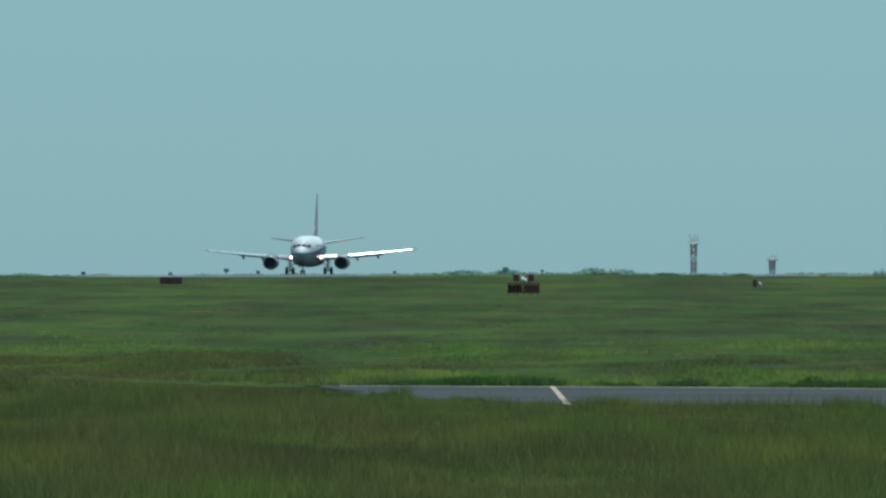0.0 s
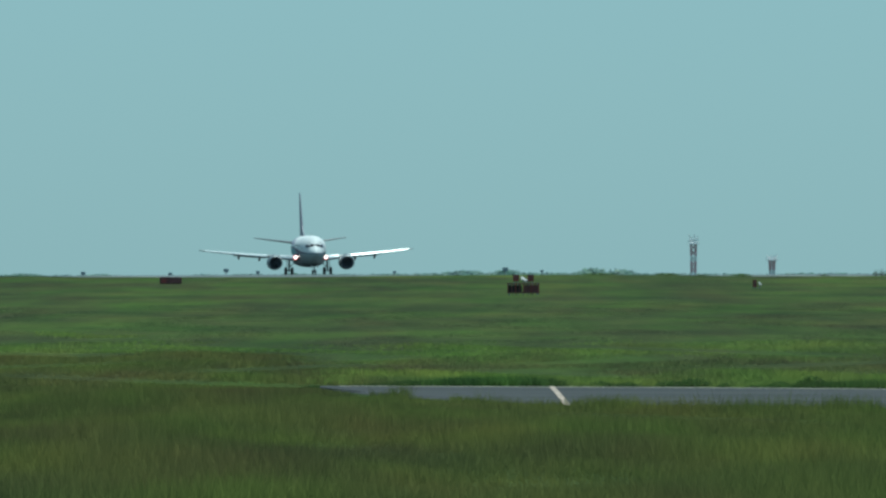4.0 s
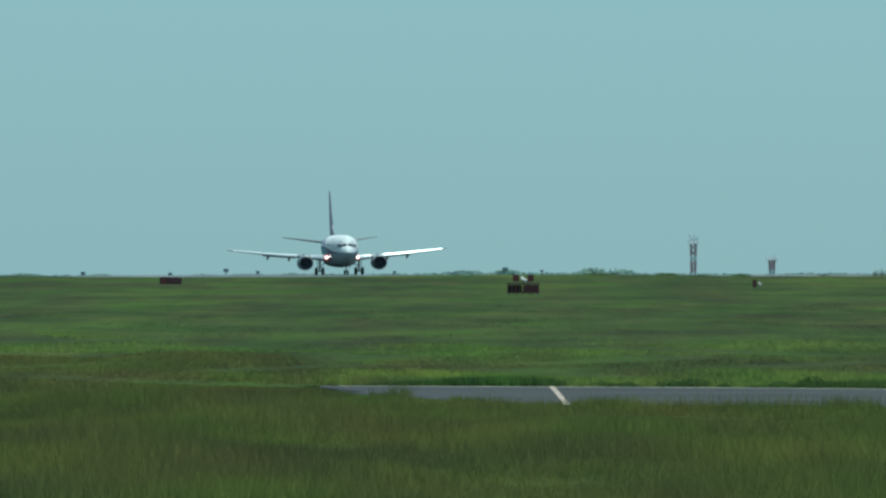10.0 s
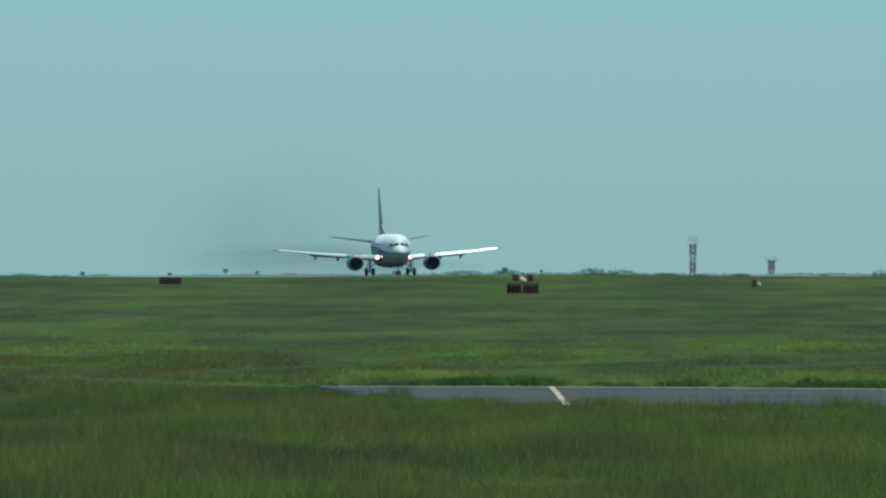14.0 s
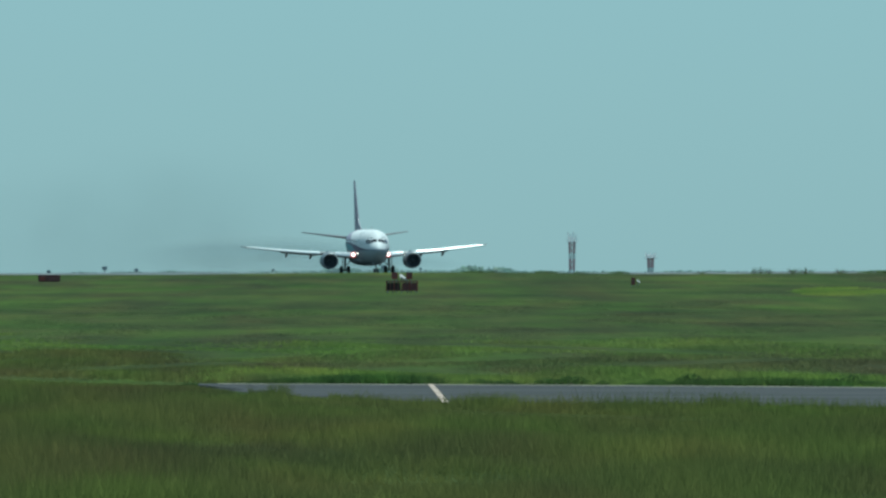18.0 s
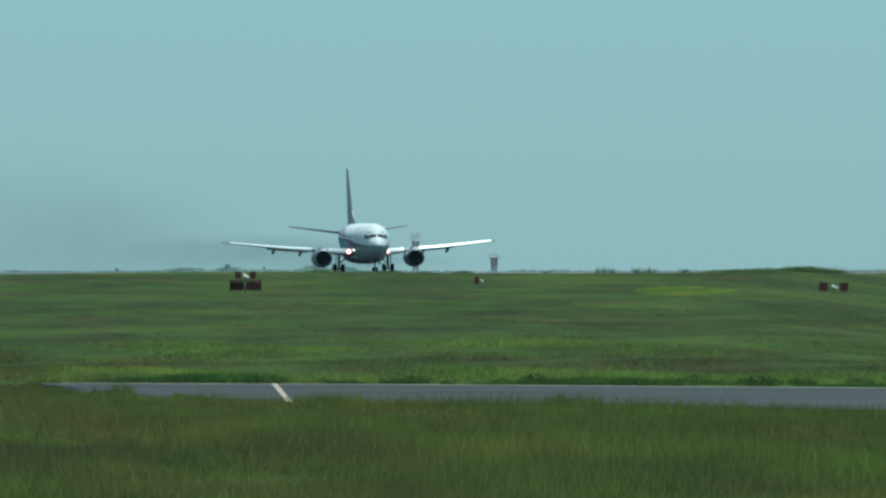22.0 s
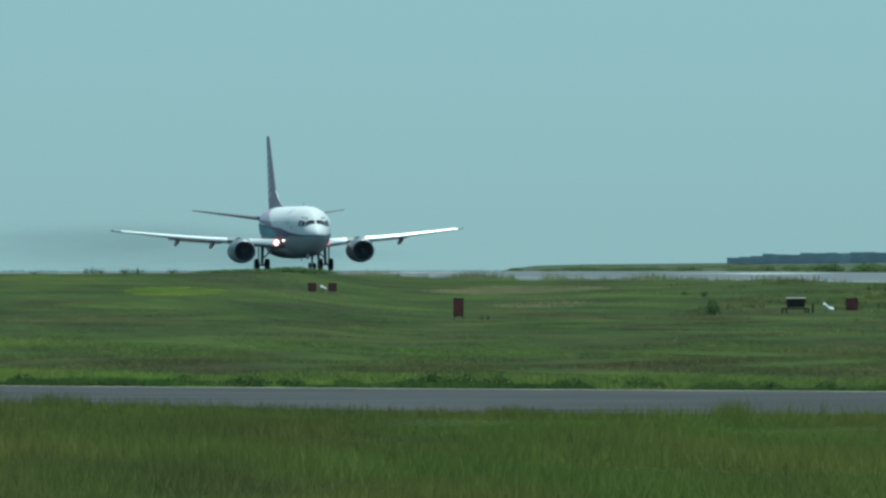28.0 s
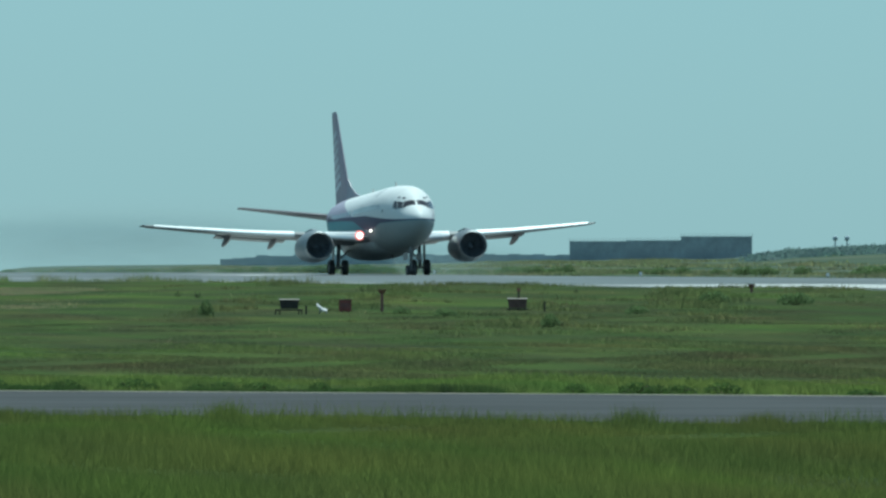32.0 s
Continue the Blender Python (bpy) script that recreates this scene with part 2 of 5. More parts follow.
def livery():
    """White top, blue bands that widen from the nose, grey belly darkened for shade, lilac tail with its sky sheen."""
    m = bpy.data.materials.new("airliner_livery")
    m.use_nodes = True
    nt = m.node_tree
    b = nt.nodes["Principled BSDF"]
    tc = nt.nodes.new("ShaderNodeTexCoord")
    sp = nt.nodes.new("ShaderNodeSeparateXYZ")
    nt.links.new(tc.outputs["Object"], sp.inputs[0])
    x, z = sp.outputs[0], sp.outputs[2]

    along = math_node(nt, "DIVIDE", math_node(nt, "ADD", x, 16.0), 32.0)

    def curve(points):
        grey = ramp(nt, along, [((px + 16) / 32, (pv / 8,) * 3) for px, pv in points])
        return math_node(nt, "MULTIPLY", grey, 8.0)

    top = curve([(-16, 4.6), (-9, 4.0), (-2, 3.75), (6, 3.5), (10, 3.15), (12.5, 2.97), (16, 2.86)])
    mid = curve([(-16, 4.4), (-9, 3.82), (-2, 3.55), (1.5, 3.35), (4.5, 2.7), (7.5, 2.52), (9.5, 2.86), (16, 2.83)])
    low = curve([(-16, 3.9), (-9, 3.2), (-2, 2.75), (2, 2.5), (5, 2.42), (7.5, 2.50), (9.5, 2.84), (16, 2.80)])
    above = lambda h: math_node(nt, "GREATER_THAN", z, h)
    # belly grey carries its shade, and a slight lift for haze
    col = mix(nt, above(low), (0.26, 0.29, 0.30), (0.12, 0.26, 0.30))
    col = mix(nt, above(mid), col, (0.085, 0.080, 0.135))
    col = mix(nt, above(top), col, (0.67, 0.68, 0.69))
    # tail area in lilac, with sky sheen put into the colour
    tail = math_node(nt, "LESS_THAN", math_node(nt, "ADD", x, math_node(nt, "MULTIPLY", z, 5.0)), 19.5)
    col = mix(nt, math_node(nt, "MULTIPLY", tail, above(top)), col, (0.36, 0.34, 0.43))
    grime = ramp(nt, noise_node(nt, 0.9, 5, stretch=(0.3, 1, 1)), [(0.3, (0.9, 0.9, 0.9)), (0.65, (1, 1, 1))])
    nt.links.new(mix(nt, 1.0, col, grime, "MULTIPLY"), b.inputs["Base Color"])
    b.inputs["Roughness"].default_value, b.inputs["Coat Weight"].default_value = 0.55, 0.0
    b.inputs["Specular IOR Level"].default_value = 0.15
    return m


M_LIVERY = livery()
# fin violet brightened in the colour for hazy air and sheen
M_FIN = plain("haze_lifted_fin_paint", (0.33, 0.275, 0.33), 0.5, scale=1.0, vary=0.12)
M_MARK = plain("pale_fin_mark", (0.60, 0.62, 0.66), 0.5)
M_GLASS = plain("dark_cockpit_glass", (0.03, 0.018, 0.022), 0.08, coat=0.6)


# ======== mesh helpers ========
def part(name, bm, material, parent=None, label=""):
    me = bpy.data.meshes.new(name)
    bmesh.ops.recalc_face_normals(bm, faces=bm.faces)
    bm.to_mesh(me)
    bm.free()
    me.materials.append(material)
    ob = new(name, me)
    if parent is not None:
        ob.parent = parent
    if label:
        tagged(ob, label)
    return ob


def smooth(ob, angle=40):
    me = ob.data
    me.polygons.foreach_set("use_smooth", [True] * len(me.polygons))
    me.set_sharp_from_angle(angle=radians(angle))
    return ob


def box(bm, size, at=(0, 0, 0), bevel=0.0, turn=None):
    m = Matrix.Translation(at) @ (turn or Matrix()) @ Matrix.Diagonal((*size, 1))
    r = bmesh.ops.create_cube(bm, size=1.0, matrix=m)
    if bevel:
        es = list({e for v in r["verts"] for e in v.link_edges})
        bmesh.ops.bevel(bm, geom=es, offset=bevel, segments=2, affect="EDGES")


def rod(bm, a, b, r1, r2=None, n=10):
    a, b = Vector(a), Vector(b)
    q = (b - a).to_track_quat("Z", "Y").to_matrix().to_4x4()
    bmesh.ops.create_cone(bm, cap_ends=True, segments=n, radius1=r1, radius2=r1 if r2 is None else r2, depth=(b - a).length,
                          matrix=Matrix.Translation((a + b) / 2) @ q)


def loft(bm, rings, closed=True, caps=True):
    vs = [[bm.verts.new(p) for p in ring] for ring in rings]
    n = len(vs[0])
    for a, b in zip(vs, vs[1:]):
        for k in range(n if closed else n - 1):
            bm.faces.new((a[k], a[(k + 1) % n], b[(k + 1) % n], b[k]))
    if caps:
        bm.faces.new(vs[0])
        bm.faces.new(vs[-1])
    return vs


def turned(bm, profile, n=24, axis="x", at=(0, 0, 0), flat=1.0, caps=False):
    """A body of revolution: profile rows are (along, radius)."""
    rings = []
    for s, r in profile:
        ring = []
        for k in range(n):
            a = 2 * math.pi * k / n
            c, d = r * math.cos(a), r * math.sin(a)
            if d < 0:
                d *= flat
            ring.append({"x": (at[0] + s, at[1] + c, at[2] + d), "y": (at[0] + c, at[1] + s, at[2] + d), "z": (at[0] + c, at[1] + d, at[2] + s)}[axis])
        rings.append(ring)
    loft(bm, rings, caps=caps)


def table(x, rows):
    return float(np.interp(x, [r[0] for r in rows], [r[1] for r in rows]))


# ======== the lie of the land ========
SKYLINE = [(-3000, 492.5), (0, 492), (300, 493), (480, 491), (700, 488.5), (850, 487), (1000, 486.5), (1220, 487.5), (1340, 489.5), (1440, 489), (1700, 488), (1800, 486.5), (1900, 485), (2000, 490.5),
           (2080, 494.5), (2200, 497), (2400, 498), (2600, 498.5), (3000, 502), (3600, 509), (4200, 516.5)]
FAR_RISE = [(-3000, -4.6), (2255, -4.4), (2330, -1.9), (2420, -1.4), (2700, -0.9), (3000, -0.45), (3300, 0.2), (3560, 0.45), (3640, 0.9), (3700, 1.65), (3800, 2.25), (3900, 2.7), (4200, 3.0)]
RUNWAY_Z = [(-200, -1.1), (700, -1.0), (890, -0.82), (960, -0.85), (1000, -0.87), (1160, -0.88), (1340, -1.12), (1500, -1.45), (1620, -1.64), (1720, -1.68), (1930, -1.62), (2300, -2.3), (3000, -3.1), (4700, -5.0)]


def interp(x, rows):
    return np.interp(x, [r[0] for r in rows], [r[1] for r in rows])


def road_far(u):
    return 277.0 - (u - 575.0) * 18.0 / 3285.0 - 0.0014 * np.maximum(u - 2300.0, 0.0) - 3.0 * np.clip((u - 1200.0) / 1000.0, 0, 1)


def road_near(u):
    return np.minimum(interp(u, [(565, 276.5), (640, 266), (720, 257), (900, 247.5), (1200, 241), (1568, 236.5), (2292, 226), (3860, 211), (5000, 204)]), road_far(u))


FAR_EDGE = [(860, -0.10), (960, -0.02), (1040, 0.02), (1130, 0.18), (1400, 0.22), (1700, 0.0)]


def runway_height(along, aside):
    """Height against the eye, along the runway and aside from its centre line, with a slight cross slope."""
    lift = interp(along, FAR_EDGE)     # far half raised and lowered to fit the camera's view
    return interp(along, RUNWAY_Z) + np.where(np.asarray(aside) < 0, 0.005, -0.0055 + lift / 37.6) * aside


def crest_at(u):
    """How far off the meadow's crest lies, from the left-hand rise to the runway's edge."""
    runway_edge = np.clip(116.0 / np.sin(np.clip((u - 784) / LENS + HEAD, 0.06, 1.0)), 300, 900)
    w = np.clip((u - 1760) / 460, 0, 1)
    w = w * w * (3 - 2 * w)
    return 640.0 * (1 - w) + runway_edge * w


def land(x, y):
    """Ground height at a place of the plan (numpy arrays)."""
    x, y = np.asarray(x, float), np.asarray(y, float)
    d, az = np.hypot(x, y), np.arctan2(x, y)
    u = np.clip(784 + LENS * az, -2500, 4600)
    ahead = np.abs(az) < 1.2
    start = road_far(u) + 2.0
    crest = crest_at(u)
    zc = -(interp(u, SKYLINE) - 465.0) / LENS * crest
    near = np.full_like(d, -2.45)
    k = np.clip((d - start) / (crest - start), 0, 1)
    rise = near + (zc - near) * k
    roll = (0.005 * np.sin(d / 11.0 + az * 30) + 0.009 * np.sin(d / 23.0 - az * 60 + 1)) * np.sin(np.pi * k)
    aside = x * math.cos(HEAD) + y * math.sin(HEAD) - ACROSS
    along = y * math.cos(HEAD) - x * math.sin(HEAD)
    plain_z = interp(along, RUNWAY_Z) + np.where(aside < 0, -0.30, -0.12)
    k2 = np.clip((d - crest) / 150.0, 0, 1)
    k2 = k2 * k2 * (3 - 2 * k2)
    z = np.where(d < crest, rise + roll, zc + (plain_z - zc) * k2)
    far = np.clip((aside - 60) / 120.0, 0, 1) * np.clip((d - 900) / 1600.0, 0, 1)
    z = np.where(ahead, z + (interp(u, FAR_RISE) - plain_z) * far, np.where(d < 300, -2.45, -2.45 + np.clip((d - 300) / 600, 0, 1)))
    strip = np.clip((np.abs(aside) - 39.0) / 6.0, 0, 1)
    on_runway = ahead & (d > 100)
    z = np.where(on_runway, z * strip + (runway_height(along, np.clip(aside, -38.0, 38.0)) - 0.06) * (1 - strip), z)
    return z + EYE


def spot(u, d):
    """A place at the bearing u and the distance d, on the ground."""
    az = (u - 784.0) / LENS
    x, y = d * math.sin(az), d * math.cos(az)
    return x, y, float(land(x, y))


def footing(u, level):
    """The ground at pixel column u and pixel row level, which places things to fit the camera's view."""
    lo, hi = 285.0, 640.0
    for _ in range(40):
        mid = (lo + hi) / 2
        if 465 + LENS * (EYE - spot(u, mid)[2]) / mid > level:
            lo = mid
        else:
            hi = mid
    return (lo, *spot(u, lo))


def build_ground():
    inner = np.arange(-2.6, 9.01, 0.075)
    outer = np.concatenate([np.arange(-180, -12, 6.0), np.arange(-12, -2.7, 1.0)])
    outer2 = np.concatenate([np.arange(9.5, 20, 1.0), np.arange(21, 180, 6.0)])
    az = np.radians(np.concatenate([outer, inner, outer2]))
    ds = np.concatenate([np.geomspace(1.0, 110, 14)[:-1], np.arange(110, 700, 6.0), np.arange(700, 1300, 9.0), np.geomspace(1300, 4700, 50)])
    n, m = len(az), len(ds)
    A, D = np.meshgrid(az, ds)
    X, Y = D * np.sin(A), D * np.cos(A)
    Z = land(X, Y)
    verts = np.concatenate([np.stack([X, Y, Z], -1).reshape(-1, 3), [[0, 0, EYE - 2.45]]])
    faces = []
    for j in range(m - 1):
        for i in range(n):
            k = (i + 1) % n
            faces.append((j * n + i, j * n + k, (j + 1) * n + k, (j + 1) * n + i))
    faces += [(n * m, (i + 1) % n, i) for i in range(n)]
    me = bpy.data.meshes.new("ground")
    me.from_pydata(verts.tolist(), [], faces)
    me.polygons.foreach_set("use_smooth", [True] * len(me.polygons))
    me.materials.append(M_GROUND)
    tagged(new("ground", me), "uneven green airfield meadow rising towards the runway", "ground", kind="structure")


build_ground()


def strip_mesh(name, rows, material, label, category, parent=None):
    """A paved strip: rows of left and right edge places."""
    bm = bmesh.new()
    prev = None
    for row in rows:
        cur = [bm.verts.new(p) for p in row]
        if prev:
            for k in range(len(cur) - 1):
                bm.faces.new((prev[k], prev[k + 1], cur[k + 1], cur[k]))
        prev = cur
    ob = part(name, bm, material, parent)
    if parent is None:
        tagged(ob, label, category, kind="structure")
    return ob


def polar(u, d, lift):
    x, y, z = spot(u, d)
    return x, y, z + lift


# the cross taxiway in front, its pale far edge and the oblique line on it
road_us = [565, 600, 640, 680, 720, 800, 900, 1050, 1200, 1400, 1568] + list(range(1700, 11500, 200))
taxiway = strip_mesh("taxiway", [[polar(u, float(road_near(u)) - 2.5 + (road_far(u) - float(road_near(u)) + 2.5) * k / 6, 0.05 if k else -0.08) for k in range(7)] for u in road_us],
                     M_ASPHALT, "grey worn asphalt taxiway crossing the meadow", "taxiway")
strip_mesh("edge_strip", [[polar(u, road_far(u) - 1.2, 0.056), polar(u, road_far(u) - 0.2, 0.056)] for u in road_us if u >= 575], M_KERB, "", "", taxiway)
strip_mesh("painted_line", [[polar(970 + 27 * k / 8, 275 - 36 * k / 8, 0.058), polar(980 + 28 * k / 8, 275 - 36 * k / 8, 0.058)] for k in range(9)], M_LINE, "", "", taxiway)


def on_runway(along, aside, lift):
    x = (aside + ACROSS) * math.cos(HEAD) - along * math.sin(HEAD)
    y = along * math.cos(HEAD) + (aside + ACROSS) * math.sin(HEAD)
    return x, y, EYE + float(runway_height(along, aside)) + lift


runway = strip_mesh("runway", [[on_runway(a, s, 0.0) for s in (-37.5, -30, -15, 0, 15, 30, 37.5)] for a in range(150, 2301, 25)],
                    M_RUNWAY, "long grey asphalt runway with worn white markings", "runway")
for side in (-1, 1):
    strip_mesh("side_stripe", [[on_runway(a, side * 28.8 - 0.45, 0.012), on_runway(a, side * 28.8 + 0.45, 0.012)] for a in range(150, 2301, 25)], M_WHITE_LINE, "", "", runway)
for a in range(330, 2200, 50):
    strip_mesh("centre_dash", [[on_runway(a + k * 10, -0.25, 0.012), on_runway(a + k * 10, 0.25, 0.012)] for k in range(4)], M_WHITE_LINE, "", "", runway)
for side in (-1, 1):
    for a0, a1, w0, w1 in ((590, 672, 17, 28), (872, 905, 3.5, 9.5), (1010, 1035, 6, 14), (1160, 1185, 6, 14)):
        strip_mesh("touchdown_block", [[on_runway(a0 + (a1 - a0) * k / 4, side * w0, 0.012), on_runway(a0 + (a1 - a0) * k / 4, side * w1, 0.012)] for k in range(5)], M_WHITE_LINE, "", "", runway)


# ======== the airliner (nose along +x, wheels at z = 0, main gear at x = 0) ========
SECTIONS = [  # along, bottom, top, half width, height of the widest line
    (14.85, 2.72, 2.88, 0.06, 0.5), (14.72, 2.42, 3.08, 0.30, 0.5), (14.4, 2.12, 3.33, 0.55, 0.5), (13.9, 1.86, 3.60, 0.80, 0.5), (13.3, 1.66, 3.88, 1.02, 0.5),
    (12.75, 1.52, 4.34, 1.18, 0.48), (12.2, 1.42, 4.70, 1.33, 0.5), (11.4, 1.33, 4.98, 1.50, 0.52), (10.2, 1.27, 5.16, 1.68, 0.55), (8.5, 1.24, 5.25, 1.84, 0.57), (7.0, 1.24, 5.27, 1.88, 0.57),
    (5.0, 1.24, 5.27, 1.88, 0.57), (0.0, 1.24, 5.27, 1.88, 0.57), (-4.5, 1.25, 5.27, 1.88, 0.57), (-6.5, 1.42, 5.27, 1.86, 0.57), (-8.5, 1.86, 5.25, 1.72, 0.56),
    (-10.5, 2.42, 5.18, 1.45, 0.55), (-12.5, 3.04, 5.05, 1.06, 0.53), (-14.0, 3.52, 4.86, 0.66, 0.5), (-14.8, 3.84, 4.70, 0.38, 0.5), (-15.05, 4.02, 4.52, 0.16, 0.5)]


def hull(x, a, lift=0.0):
    """A place on the fuselage: along it and round it (a = 0 starboard, quarter turn = top)."""
    cols = list(zip(*reversed(SECTIONS)))
    b, t, w, k = (float(np.interp(x, cols[0], c)) for c in cols[1:])
    zm = b + (t - b) * k
    c, s = math.cos(a), math.sin(a)
    r = abs(s) ** 0.94 * (1 if s >= 0 else -1)
    up = (t - zm) if s >= 0 else (zm - b)
    return Vector((x, -(w + lift) * c, zm + (up + lift) * r))


def hull_patch(name, corners, material, parent, lift=0.012, label="", n=4):
    """A pane or panel that follows the fuselage; corners: (along, round) going round the patch."""
    bm = bmesh.new()
    (x0, a0), (x1, a1), (x2, a2), (x3, a3) = corners
    grid = []
    for i in range(n + 1):
        f = i / n
        lo = (x0 + (x1 - x0) * f, a0 + (a1 - a0) * f)
        hi = (x3 + (x2 - x3) * f, a3 + (a2 - a3) * f)
        grid.append([bm.verts.new(hull(lo[0] + (hi[0] - lo[0]) * j / n, lo[1] + (hi[1] - lo[1]) * j / n, lift)) for j in range(n + 1)])
    for i in range(n):
        for j in range(n):
            bm.faces.new((grid[i][j], grid[i + 1][j], grid[i + 1][j + 1], grid[i][j + 1]))
    r = bmesh.ops.extrude_face_region(bm, geom=list(bm.faces))
    for v in [e for e in r["geom"] if isinstance(e, bmesh.types.BMVert)]:
        mid = Vector((v.co.x, 0, 3.2))
        v.co += (mid - v.co).normalized() * (lift + 0.03)
    return part(name, bm, material, parent, label)


def aerofoil(le, chord, thick, z, twist=0.0, n=9):
    """A closed section in the x-z plane, nose first."""
    pts = []
    for k in range(2 * n):
        f = k / (2 * n) * 2 * math.pi
        s = (1 - math.cos(f)) / 2
        h = thick * chord * (1.48 * math.sqrt(s) - 0.63 * s - 1.76 * s ** 2 + 1.42 * s ** 3 - 0.51 * s ** 4)
        pts.append((le - s * chord, (h if f <= math.pi else -h * 0.8) + z + twist * s * chord))
    return pts


WING = [(1.2, 5.3, 7.6, 0.13, 2.2), (1.9, 4.75, 7.0, 0.125, 2.25), (3.3, 3.45, 5.8, 0.12, 2.36), (4.9, 2.35, 4.65, 0.115, 2.5), (8.0, 0.72, 3.65, 0.11, 2.72), (11.2, -0.95, 2.62, 0.105, 3.04),
        (14.0, -2.45, 1.72, 0.10, 3.34), (14.44, -2.85, 1.25, 0.08, 3.39)]


def wing_at(y):
    cols = list(zip(*WING))
    return [float(np.interp(y, cols[0], c)) for c in cols[1:]]


def slab(name, stations, material, parent, side, upright=False, label=""):
    """A wing, tailplane or fin from stations (out, leading edge, chord, thickness, height)."""
    bm = bmesh.new()
    rings = []
    for y, le, ch, th, z in stations:
        ring = aerofoil(le, ch, th, 0 if upright else z, -0.03 if not upright else 0)
        rings.append([(px, pz, y) if upright else (px, side * y, pz) for px, pz in ring])
    loft(bm, rings)
    return smooth(part(name, bm, material, parent, label), 50)


def edge_tube(name, stations, parent, side, reach=0.11, material=None, droop=radians(14)):
    """The bright slat along a leading edge."""
    bm = bmesh.new()
    rings = []
    for y, le, ch, th, z in stations:
        sec = aerofoil(le + 0.015, ch * 1.0, th * 1.08, z, -0.03, n=24)
        nose = [p for p in sec if p[0] > le - reach * ch]
        up = [p for p in nose if p[1] >= z - 0.001 * ch]
        dn = [p for p in nose if p[1] < z - 0.001 * ch]
        up.sort(key=lambda p: p[0])
        dn.sort(key=lambda p: -p[0])
        ring = (up + dn)
        bx, c, q = le - reach * ch, math.cos(droop), math.sin(droop)     # slats lowered for take-off
        ring = [(bx + (px - bx) * c + (pz - z) * q + 0.06, z - (px - bx) * q + (pz - z) * c + 0.03) for px, pz in ring]
        rings.append([(px, side * y, pz) for px, pz in ring])
    n = min(len(r) for r in rings)
    rings = [[r[round(k * (len(r) - 1) / (n - 1))] for k in range(n)] for r in rings]
    loft(bm, rings, closed=True, caps=True)
    return smooth(part(name, bm, material or M_ALU, parent), 60)


def wheel(parent, at, radius, width):
    ob = part("wheel", turned_tyre(radius, width), M_TYRE, parent)
    ob.location = at
    bm = bmesh.new()
    turned(bm, [(-width * 0.36, 0.02), (-width * 0.36, radius * 0.5), (-width * 0.28, radius * 0.56), (width * 0.28, radius * 0.56), (width * 0.36, radius * 0.5), (width * 0.36, 0.02)], 16, "y")
    hub = smooth(part("rim", bm, M_STRUT, ob), 40)
    smooth(ob, 50)
    return ob


def turned_tyre(radius, width):
    bm = bmesh.new()
    w = width / 2
    turned(bm, [(-w * 0.7, radius * 0.55), (-w, radius * 0.72), (-w * 0.92, radius * 0.9), (-w * 0.55, radius), (w * 0.55, radius), (w * 0.92, radius * 0.9), (w, radius * 0.72), (w * 0.7, radius * 0.55), (-w * 0.7, radius * 0.55)], 24, "y")
    return bm


